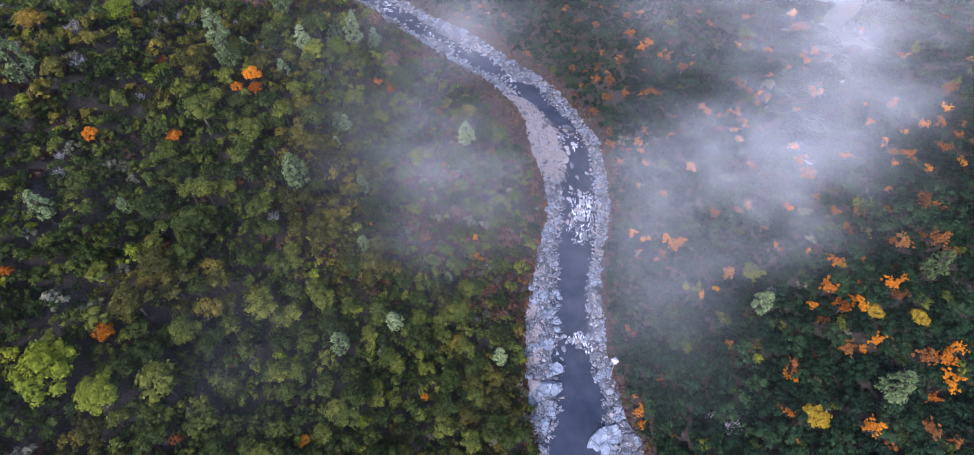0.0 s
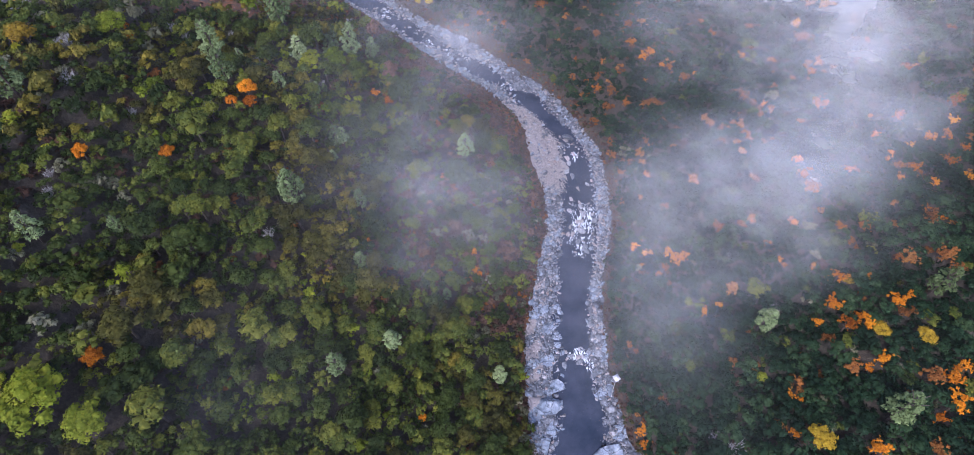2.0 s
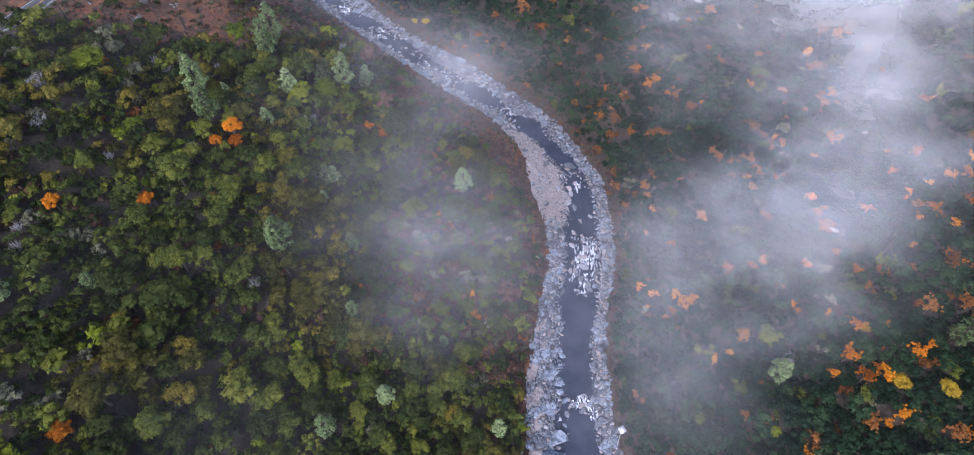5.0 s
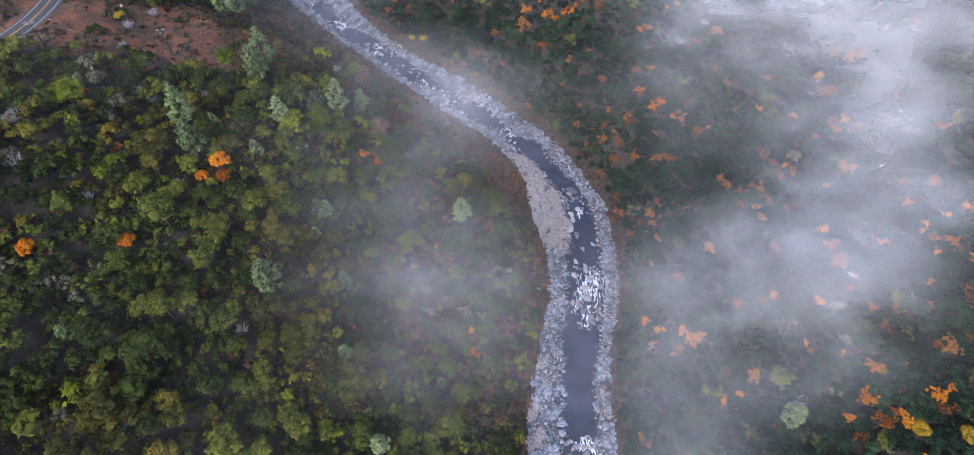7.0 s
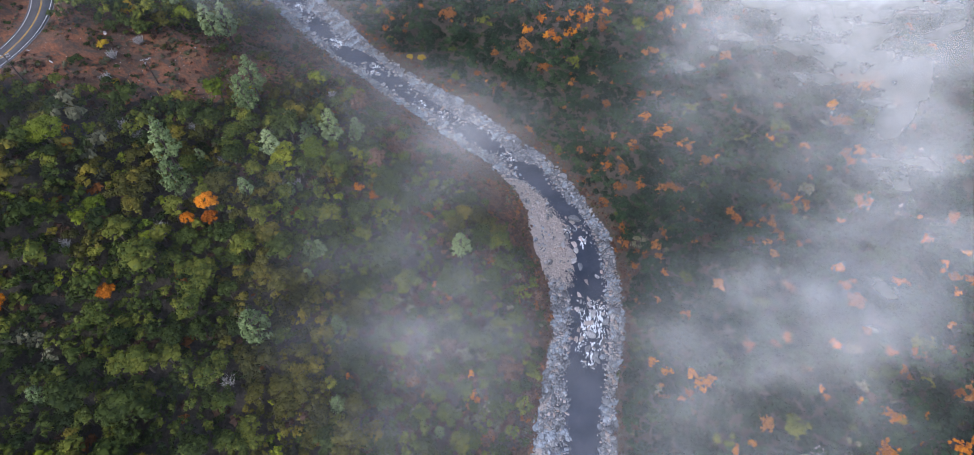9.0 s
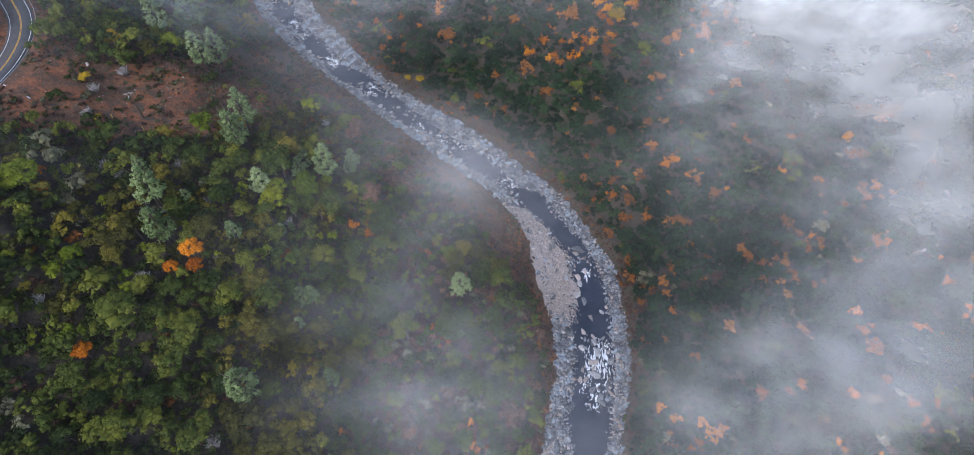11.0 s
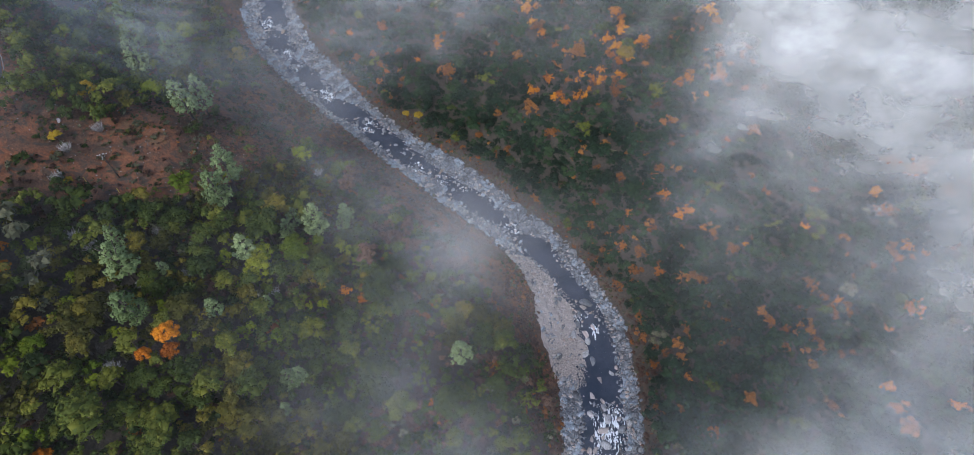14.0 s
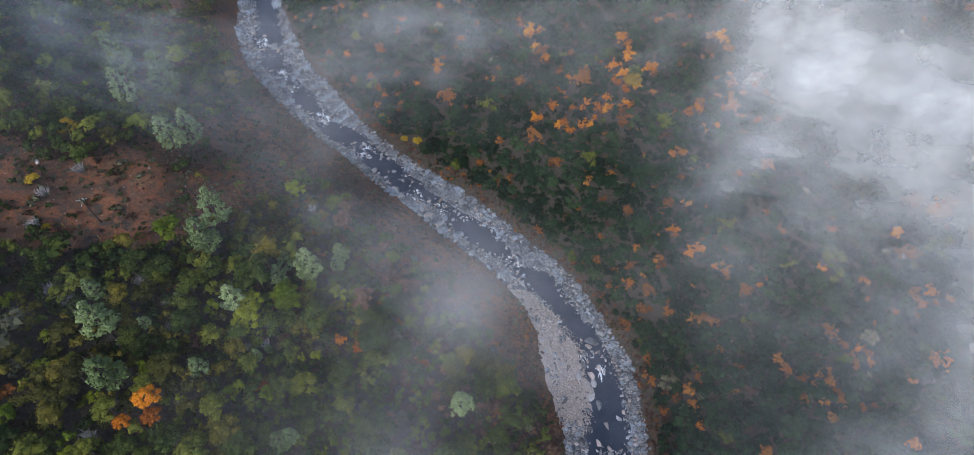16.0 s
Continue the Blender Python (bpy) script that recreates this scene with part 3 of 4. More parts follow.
def trunk_of(r, top, thick0, limbs):
    pieces = [tube((0, 0, -0.35), (r.uniform(-0.06, 0.06), r.uniform(-0.06, 0.06), top), thick0, thick0 * 0.55)]
    for k in range(limbs):
        a = k * 2 * math.pi / limbs + r.uniform(-0.4, 0.4)
        pieces.append(tube((0, 0, top * r.uniform(0.55, 0.9)), (0.5 * math.cos(a), 0.5 * math.sin(a), top + r.uniform(0.1, 0.35)), thick0 * 0.5, thick0 * 0.2, 5))
    return joined(pieces)


def make_crown(kind, seed, lite=False):
    r = np.random.default_rng(seed)
    if kind == "pine":
        return clumps(r, pine_lobes(r, 58), 760, 0.12, 0.5, -0.6, 0.6)
    if kind == "broad":
        return clumps(r, [(x, y, z, q * 0.62) for x, y, z, q in oak_lobes(r, 46, r.uniform(0.85, 1.1), 0.9)], 1900, 0.062)
    if kind == "airy" and not lite:
        return clumps(r, ragged_lobes(r, 80), 700, 0.085, 0.4, -0.5, 0.8)
    if kind == "airy":
        return clumps(r, oak_lobes(r, 12, r.uniform(0.75, 1.2), 1.1, 0.3), 110, 0.2, 0.3, -0.6, 0.7)
    return clumps(r, oak_lobes(r, 9 if lite else 22, r.uniform(0.8, 1.1), r.uniform(0.8, 1.25)), 105 if lite else 520, 0.17 if lite else 0.11)


def make_tree(name, kind, seed, leaf, label, category):
    r = np.random.default_rng(seed + 500)
    tree = tagged(new(name), label, category)
    tv, tf = trunk_of(r, 3.3, 0.075, 5) if kind == "pine" else trunk_of(r, 1.25, 0.09, 4)
    part("trunk", mesh_of("trunk", tv, tf, [BARK]), tree)
    cv, cf = make_crown(kind, seed)
    part("crown", mesh_of("crown", cv, cf, [leaf]), tree)
    return tree


class Kind:
    """Trees of one kind: a few forms, each built once and then copied."""

    def __init__(self, name, kind, forms, leaf, label, category, group):
        self.todo = [make_tree(name, kind, 1000 + 17 * k + len(name), leaf, label, category) for k in range(forms)]
        for t in self.todo:
            tagged(t, group=group)
        self.forms, self.used = list(self.todo), 0

    def plant(self, x, y, wide, squat=1.0):
        r = wide / 2
        m = pose(x, y, float(height(x, y)) - 0.1, rng.uniform(-4, 4), rng.uniform(-4, 4), rng.uniform(0, 360)) @ Matrix.Diagonal((r, r, r * squat, 1))
        form = self.forms[self.used % len(self.forms)]
        if self.used < len(self.forms):
            form.matrix_basis = m
            tree = form
        else:
            tree = form.copy()
            scene.collection.objects.link(tree)
            for c in form.children:
                child = c.copy()
                scene.collection.objects.link(child)
                child.parent = tree
            tree.matrix_basis = m
        self.used += 1
        return tree


GOLD_WEST = [(-88, 170.5, 7.2), (-86.2, 166.8, 5.8), (-92, 164.8, 4.8), (-105.5, 137.6, 5.6), (-125, 129, 5.4), (-106, 68, 6.6), (-55, 47, 4.6), (-22, 68, 3.4), (-130, 184, 4.6), (-130, 80, 4.2), (-42.5, 198.4, 5.0)]
ORANGE_WEST = [(-134, 191, 3.6), (-4, 130, 4.1), (-48, 199, 5.4), (-19, 167, 3.3), (-5, 137, 4.5), (-3, 128, 4.9), (-44, 127, 4.1)]
ORANGE_SOUTH_EAST = [(131, 119, 3.9), (134, 118, 6.8), (144, 118, 4.3), (129, 107, 9.0), (124, 102, 5.9), (132, 99, 8.8), (139, 100, 8.0), (138, 104, 5.2), (151, 107, 8.0), (157, 110, 4.3), (141, 87, 8.2),
                     (137, 85, 5.0), (165, 81, 9.6), (108, 77, 5.4), (112, 75, 3.1), (162, 71, 10.0), (155, 67, 7.4), (106, 63, 5.2), (130, 57, 8.5), (56, 68, 6.0), (57, 63, 4.6), (116, 128, 3.0), (127, 124, 3.4),
                     (78, 132, 7.4), (76, 137, 5.3), (172, 85, 6.8), (64, 145, 5.3), (68, 140, 5.2), (85, 110, 5.1), (91, 112, 4.2)]
ORANGE_EAST = [(65, 190, 5.2), (68, 149, 3.9), (74, 130, 5.4), (81, 134, 6.7), (96, 145, 6.8), (109, 147, 5.4), (117, 125, 3.8), (126, 123, 2.9), (139, 138, 5.2), (147, 137, 6.4), (144, 130, 3.4), (156, 124, 5.0),
               (131, 163, 6.8), (69, 117, 3.4), (89, 107, 4.2), (142, 229, 8.6), (129, 208, 5.2), (144, 209, 5.3), (145, 217, 4.2), (142, 192, 9.0), (135, 188, 4.0), (119, 200, 5.0), (125, 194, 4.1), (101, 194, 4.7),
               (105, 191, 4.2), (75, 182, 4.4), (70, 225, 7.4), (59, 247, 5.2), (58, 240, 6.6), (61, 252, 5.2)]
ORANGE_NORTH = [(74, 253, 6.3), (79, 243, 7.0), (130, 169, 5.7), (119, 228, 5.3), (79, 232, 4.4), (87, 237, 4.3), (100, 227, 3.2), (21, 353, 7.0), (59, 337, 8.4), (61, 329, 8.2), (55, 327, 8.0), (56, 319, 7.1),
                (70, 320, 8.4), (97, 296, 8.1), (89, 291, 5.6), (29, 319, 6.2), (38, 316, 5.0), (42, 315, 3.9), (32, 312, 5.0), (21, 317, 5.7), (37, 306, 6.4), (51, 309, 5.4), (47, 308, 4.4), (59, 309, 4.8),
                (42, 307, 6.1), (87, 300, 5.1), (97, 326, 9.0)]
ORANGE_FAR = [(51, 300, 3.2), (-24, 378, 5.6), (-43, 379, 7.0), (-77, 383, 6.2), (-56, 371, 8.0), (-62, 364, 5.3), (-47, 358, 5.8), (-22, 355, 4.3), (-25, 350, 8.2), (-36, 350, 4.4), (-58, 350, 5.2)]
ORANGE_MORE = [(15, 359, 6.6), (25, 354, 5.3), (27, 340, 6.4), (33, 334, 5.7), (37, 331, 4.5), (59, 314, 6), (48, 311, 5.5), (34, 311, 5.1), (30, 319, 5.1), (111, 298, 5), (107, 288, 5.5), (114, 286, 4.9), (83, 299, 5.7), (149, 215, 6.3),
               (145, 212, 5), (154, 213, 4.1), (123, 199, 4.6), (82, 243, 6.4), (53, 247, 4.8), (163, 178, 5.6), (166, 169, 5.1), (181, 173, 6.1), (162, 164, 5.5), (194, 187, 7.7), (188, 174, 6), (186, 162, 6.9), (153, 159, 4.5), (172, 144, 5.3),
               (153, 140, 4.4), (123, 142, 5.5), (149, 245, 8)]
GOLD_MORE = [(19, 353, 7.7), (22, 347, 5.9), (62, 335, 5.5), (59, 322, 6.6), (52, 314, 5.5), (64, 315, 4.9), (44, 315, 5), (45, 306, 6.1), (24, 316, 5.7), (53, 309, 4.4), (60, 308, 5.4), (100, 298, 4.6), (93, 290, 4.6), (87, 302, 4.7),
             (172, 184, 6.2), (174, 171, 5.6), (173, 162, 6), (166, 157, 5), (193, 180, 6.6), (194, 168, 5.5), (191, 155, 5.9), (179, 154, 4.9), (148, 163, 5.1), (178, 140, 4.8), (156, 242, 11), (142, 236, 7), (164, 233, 6.7)]
YELLOW = [(-149, 165, 10), (144, 98, 7.0), (159, 95, 8.2), (114, 61, 10), (-137, 256, 8.0), (-137, 233, 4.3), (-43, 331, 4.5), (-36, 327, 5.7), (62, 317, 10), (-130, 219, 2.8), (137, 117, 5.0), (144, 117, 3.7)]
GREEN = [(-112, 54, 15.5), (-101, 51, 11), (101, 84, 4.1), (-134, 94, 4.2), (-73, 199, 8.6), (-64, 207, 8.2), (-134, 184, 11), (-115, 163, 6.2), (-74, 205, 7.4), (-65, 210, 9)]
BROWN = [(25, 342, 8.1), (40, 325, 12), (-20, 335, 11.5), (57, 301, 9.1), (21, 309, 8.5), (115, 205, 6.4), (95, 225, 6.9), (89, 234, 6.2), (64, 235, 6.6), (132, 85, 7.8), (157, 81, 9.5), (154, 104, 7.1), (172, 123, 8.6),
         (160, 122, 8.2), (178, 119, 7.2), (150, 57, 8.5), (171, 138, 7.4)]
PINES = [(-143, 142, 9.5), (-69, 134, 9.6), (-127, 99, 6.3), (-113, 109, 4.5), (-58, 165, 6.0), (-59, 157, 3.8), (-48, 142, 5.4), (-49, 79, 7.0), (-33, 92, 6.4), (5, 86, 6.0), (140, 68, 10.2), (167, 112, 8.8), (104, 103, 8.0),
         (-15, 115, 3.9), (-46, 118, 5.2), (-154, 319, 11.5), (-142, 296, 9.1), (-139, 316, 13), (-113, 266, 8.8), (-112, 275, 9), (-88, 222, 8.5), (-61, 221, 8.6), (-69, 217, 5.9), (-78, 204, 7.2)]
MORE_PINES = [(-104, 189, 8.5), (-111, 200, 5.0), (-96, 175, 8.2), (-97, 193, 3.4), (-80, 181, 5.3), (-93, 204, 2.9), (-69, 189, 3.2), (-9, 184, 8.2), (-57, 167, 4.7), (-67, 192, 2.5), (-54, 229, 5.1), (-90, 224, 5.1), (-89, 233, 9),
              (-68, 223, 5.3), (-54, 235, 6.0)]
TWIGGY = [(-130, 114, 4.5), (-131, 120, 3.4), (-140, 168, 6.0), (-133, 152, 6.0), (-75, 120, 5.0), (-118, 149, 4.2), (-98, 160, 5.2), (86, 59, 7), (81, 63, 6.4), (109, 108, 6.0), (-122, 199, 4.3), (-117, 197, 5.0), (-101, 187, 3.3),
          (-91, 193, 3.5), (-82, 195, 3.2), (-68, 193, 3.7), (-132, 218, 4.6), (-133, 229, 4.3), (-129, 241, 4.6), (-77, 205, 4.0), (-68, 256, 4.4), (-104, 207, 3.6)]

taken = []  # x, y, radius of every tree that stands already


def plant_all(kind, rows, squat=1.0, grow=1.0):
    for x, y, w in rows:
        w = w * grow
        kind.plant(x, y, w, squat * rng.uniform(0.9, 1.15))
        taken.append((x, y, w / 2 * 1.15))


plant_all(Kind("golden_oak", "broad", 4, GOLD, "compact oak glowing golden orange among green oaks", "tree", "golden oaks on the slope"), GOLD_WEST, 1.25, 1.1)
plant_all(Kind("autumn_oak", "airy", 6, ORANGE, "autumn oak with a thinning orange crown", "tree", "orange trees"), ORANGE_WEST + ORANGE_FAR + ORANGE_MORE, 1.2, 0.9)
plant_all(Kind("rusty_oak", "airy", 5, foliage("rusty_orange_leaves", (0.12, 0.042, 0.008), (0.33, 0.110, 0.014), (0.52, 0.20, 0.025)), "autumn oak with a dull rusty orange crown", "tree", "rusty orange trees"), ORANGE_EAST, 1.2, 0.88)
plant_all(Kind("golden_oak", "airy", 6, GOLD, "autumn oak with a golden orange crown", "tree", "golden trees"), ORANGE_SOUTH_EAST + ORANGE_NORTH + GOLD_MORE, 1.15, 0.92)
plant_all(Kind("yellow_tree", "oak", 4, foliage("yellow_leaves", (0.15, 0.10, 0.01), (0.32, 0.21, 0.012), (0.44, 0.31, 0.02)), "leafy tree turning bright yellow", "tree", "yellow trees"), YELLOW)
plant_all(Kind("bright_oak", "broad", 4, BRIGHT, "broad oak with a bright yellow-green crown", "tree", "bright green oaks"), GREEN, 0.85, 1.25)
plant_all(Kind("brown_tree", "airy", 4, RUST, "thinning tree with rusty brown leaves", "tree", "rust brown trees"), BROWN)
plant_all(Kind("grey_pine", "pine", 6, NEEDLE, "open grey-green pine standing above the oaks", "pine tree", "grey pines"), PINES + MORE_PINES, 0.95, 1.25)


def twig_shrub(seed):
    r = np.random.default_rng(seed)
    pieces = []
    for k in range(46):
        a, s = r.uniform(0, 2 * math.pi), r.uniform(0.3, 1.0)
        foot = np.array([0.2 * math.cos(a), 0.2 * math.sin(a), 0.0])
        tip = np.array([s * math.cos(a), s * math.sin(a), r.uniform(0.7, 1.5)])
        pieces.append(tube(foot, tip, 0.028, 0.016, 3))
        for q in range(3):
            b0 = foot + (tip - foot) * r.uniform(0.5, 0.95)
            pieces.append(tube(b0, b0 + r.normal(0, 0.22, 3) + np.array([0, 0, 0.15]), 0.018, 0.01, 3))
    return joined(pieces)


twigs = [mesh_of("twigs", *twig_shrub(300 + k), [TWIG]) for k in range(4)]
for k, (x, y, w) in enumerate(TWIGGY):
    ob = tagged(new("bare_shrub", twigs[k % 4]), "leafless shrub of bleached grey twigs", "shrub", "bare shrubs")
    r0 = w / 2
    ob.matrix_basis = pose(x, y, float(height(x, y)) + 1.6, 0, 0, 67 * k) @ Matrix.Diagonal((r0, r0, r0, 1))
    taken.append((x, y, r0 * 0.6))

# the wood: oaks of many sizes close together
cell, cells = 6.0, {}


def fits(x, y, r, tight):
    i, j = int(x // cell), int(y // cell)
    for a in range(i - 2, i + 3):
        for c in range(j - 2, j + 3):
            for ox, oy, o in cells.get((a, c), ()):
                if (x - ox) ** 2 + (y - oy) ** 2 < (tight * (r + o)) ** 2:
                    return False
    cells.setdefault((i, j), []).append((x, y, r))
    return True


for x, y, r0 in taken:
    cells.setdefault((int(x // cell), int(y // cell)), []).append((x, y, r0))
tries = 110000
cy = rng.uniform(-30, 500, tries)
cx = np.interp(cy, [24, 36, 188, 343, 500], [-140, -142, -198, -235, -270]) + rng.uniform(0, 1, tries) * 480
ok = cx < np.interp(cy, [24, 50, 234, 331, 500], [168, 174, 222, 222, 232])
cx, cy = cx[ok], cy[ok]
dw, de = side_of(cx, cy)
bare = openness(cx, cy)
bare = np.where((cx < -126) & (cy > 243), np.minimum(bare, 0.34), np.where((cx < -122) & (cy > 262), np.minimum(bare, 0.5), bare))
brown_side = (dw > 0) & (dw < 62) & (cy > 105) & (cy < 260)
bare = np.where(brown_side & (fbm(cx, cy, 20, 57, 3) > -0.02), np.maximum(bare, 0.55), bare)
gap = fbm(cx, cy, 22, 31, 2)
away = far_from(ROAD_LINE[:, 0], ROAD_LINE[:, 1], cx, cy)
keep = (cy < np.where(cx > 0, 396 - 0.25 * cx, np.where(cx < -175, 410, 480))) & ((dw > np.interp(cy, [60, 150, 195, 210, 230, 260, 290, 310, 330], [1.5, 2.5, 6, 14, 22, 26, 28, 22, 10])) | (de > 4)) & (rng.uniform(0, 1, len(cx)) > np.minimum(bare * 1.3, 0.975)) & (np.exp(-(((cx + 121) / 19) ** 2 + ((cy - 232) / 13) ** 2)) < 0.4) & (gap > -0.9) & (away > 9)
cx, cy, dw, de = cx[keep], cy[keep], dw[keep], de[keep]
small = bare[keep] > 0.5
size = np.clip(rng.lognormal(0.93, 0.36, len(cx)), 1.2, 5.6)
size = np.where(small, size * 0.7, size)
wood = []
for x, y, r0, a in zip(cx, cy, size, dw):
    if fits(x, y, r0, 0.52):
        wood.append((x, y, r0, a > 0))
wood = np.array(wood)

# the oaks on the slope that the camera passes nearest are single trees
zone = (wood[:, 0] > -108) & (wood[:, 0] < 8) & (wood[:, 1] > 40) & (wood[:, 1] < 215)
near_ids = np.flatnonzero(zone)
near_ids = near_ids[np.argsort(-wood[near_ids, 2])][:300]
single = np.zeros(len(wood), bool)
single[near_ids] = True
oaks = Kind("oak_tree", "oak", 8, OAK, "evergreen oak with a dense dark green crown", "tree", "oaks on the slope")
olives = Kind("olive_oak", "oak", 6, OLIVE, "evergreen oak with a dense olive green crown", "tree", "olive oaks on the slope")
for k in near_ids:
    x, y, r0, west = wood[k]
    (olives if fbm(x, y, 30, 77, 2) + rng.uniform(-0.25, 0.25) > 0.2 else oaks).plant(x, y, 2.5 * r0, rng.uniform(0.9, 1.25))

FORMS = [make_crown("oak", 2000 + k, True) for k in range(12)] + [make_crown("airy", 2100 + k, True) for k in range(4)]
FAR_FORMS = [clumps(np.random.default_rng(2200 + k), oak_lobes(np.random.default_rng(2300 + k), 9, 1.05, 1.15), 84, 0.20) for k in range(10)]
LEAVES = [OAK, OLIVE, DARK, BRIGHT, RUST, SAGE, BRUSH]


def grove(name, rows, label):
    """Many trees as one mesh; each has one of the leaf colours."""
    vs, fs, ms, tones, n0 = [], [], [], [], 0
    zs = height(rows[:, 0], rows[:, 1])
    for (x, y, r0, west), z in zip(rows, zs):
        tone, pick = fbm(x, y, 30, 77, 2), rng.uniform()
        if west:
            leaf = 1 if tone + rng.uniform(-0.25, 0.25) + (0.14 if y > 230 else 0) > 0.16 else 0
            leaf = 3 if pick < 0.05 else 5 if pick > 0.965 else leaf
            if 105 < y < 262 and x > np.interp(y, LINE, WEST) - 66:  # thin, browner wood above the west bank
                leaf = 6 if pick < 0.3 else 5 if pick > 0.93 else 0
        else:
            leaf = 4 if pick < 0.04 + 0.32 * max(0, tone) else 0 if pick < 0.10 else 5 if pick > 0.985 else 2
        form = FORMS[rng.integers(12, 16)] if leaf in (4, 5, 6) else FORMS[rng.integers(0, 12)] if (west and y < 330 or y < 125 or 230 < y < 320 and x < 75) and y > 20 else FAR_FORMS[rng.integers(0, 10)]
        a = rng.uniform(0, 2 * math.pi)
        c, s = math.cos(a), math.sin(a)
        r0 = r0 if west else min(r0, 4.0)
        v = form[0] @ np.array([[c, s, 0], [-s, c, 0], [0, 0, rng.uniform(0.85, 1.3) if west else rng.uniform(0.7, 1.0)]]) * r0 * (1.27 if west else 1.15 if leaf in (4, 5) else 1.5)
        vs.append(v + (x, y, z - 0.35 * r0))
        fs.append(form[1] + n0)
        ms.append(np.full(len(form[1]), leaf))
        tones.append(np.full(len(v), rng.uniform(), np.float32))
        n0 += len(v)
    me = mesh_of(name, np.concatenate(vs), np.concatenate(fs), LEAVES, np.concatenate(ms))
    me.attributes.new("tone", "FLOAT", "POINT").data.foreach_set("value", np.concatenate(tones))
    return tagged(new(name, me), label, "trees", kind="stuff")


rest = wood[~single]
grove("woodland", rest[rest[:, 3] > 0], "dense evergreen oak wood in dark and olive greens")
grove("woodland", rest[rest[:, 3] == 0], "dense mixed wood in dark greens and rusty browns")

# low brush on the open ground, along the banks and between the trees
BUSH = [clumps(np.random.default_rng(3000 + k), [(rng.uniform(-0.5, 0.5), rng.uniform(-0.5, 0.5), rng.uniform(0.25, 0.5), rng.uniform(0.3, 0.5)) for q in range(3)], 22, 0.31) for k in range(8)]
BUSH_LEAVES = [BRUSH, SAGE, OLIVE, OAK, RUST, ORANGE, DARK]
tries = 3600
by = rng.uniform(28, 480, tries)
bx = np.interp(by, [24, 36, 188, 343, 500], [-138, -140, -196, -232, -265]) + rng.uniform(0, 1, tries) * 470
bx, by = np.concatenate([bx, rng.uniform(-155, 5, 3800), rng.uniform(-185, -45, 8500), rng.uniform(-55, 28, 2600), rng.uniform(-10, 190, 6500)]), np.concatenate([by, rng.uniform(34, 215, 3800), rng.uniform(205, 380, 8500), rng.uniform(100, 240, 2600), rng.uniform(45, 380, 6500)])
bank_y = rng.uniform(40, 420, 3600)
off = rng.uniform(0, 1, 3600)
bank_x = np.where(np.arange(3600) % 2 == 0, np.interp(bank_y, LINE, WEST) - 0.5 - off * np.interp(bank_y, [60, 150, 195, 230, 290, 330], [4, 6, 12, 29, 33, 18]), np.interp(bank_y, LINE, EAST) + 0.5 + off * 8)
bx, by = np.concatenate([bx, bank_x]), np.concatenate([by, bank_y])
dw, de = side_of(bx, by)
bare = openness(bx, by)
bare[-3600:] = 1
away = far_from(ROAD_LINE[:, 0], ROAD_LINE[:, 1], bx, by)
thin = fbm(bx, by, 16, 91, 3)
bench = np.exp(-(((bx + 121) / 16) ** 2 + ((by - 232) / 13) ** 2))
keep = ((dw > 1) | (de > 1)) & (bx < 235) & (rng.uniform(0, 1, len(bx)) < np.where(bare > 0.3, 0.95, 0.6)) & (away > 6) & ((thin > np.where((by > 205) & (dw > 0), -0.3, np.where(dw > 0, -0.05, -0.6))) | (np.arange(len(bx)) >= len(bx) - 3600)) & (rng.uniform(0, 1, len(bx)) > bench * 0.7)
bx, by, dw = bx[keep], by[keep], dw[keep]
vs, fs, ms, n0 = [], [], [], 0
for x, y, z, a, b1 in zip(bx, by, height(bx, by), dw, bare[keep]):
    v, f = BUSH[rng.integers(0, 8)]
    c = rng.uniform(0, 6.28)
    s = float(np.clip(rng.lognormal(0.08, 0.42), 0.4, 2.4)) * (1.9 if b1 < 0.3 else 0.9)
    v = v @ np.array([[math.cos(c), math.sin(c), 0], [-math.sin(c), math.cos(c), 0], [0, 0, 1]]) * s
    vs.append(v + (x, y, z - 0.1))
    fs.append(f + n0)
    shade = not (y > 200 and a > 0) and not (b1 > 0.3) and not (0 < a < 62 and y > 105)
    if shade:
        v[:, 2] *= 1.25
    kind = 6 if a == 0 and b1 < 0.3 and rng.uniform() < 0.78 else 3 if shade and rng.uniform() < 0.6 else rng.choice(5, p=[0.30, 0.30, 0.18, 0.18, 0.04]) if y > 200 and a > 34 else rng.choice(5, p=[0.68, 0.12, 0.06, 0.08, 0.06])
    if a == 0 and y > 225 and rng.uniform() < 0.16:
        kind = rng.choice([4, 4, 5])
    ms.append(np.full(len(f), kind))
    n0 += len(v)
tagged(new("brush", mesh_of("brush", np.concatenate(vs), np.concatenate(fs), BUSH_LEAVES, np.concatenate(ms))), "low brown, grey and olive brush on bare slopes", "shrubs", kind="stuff")


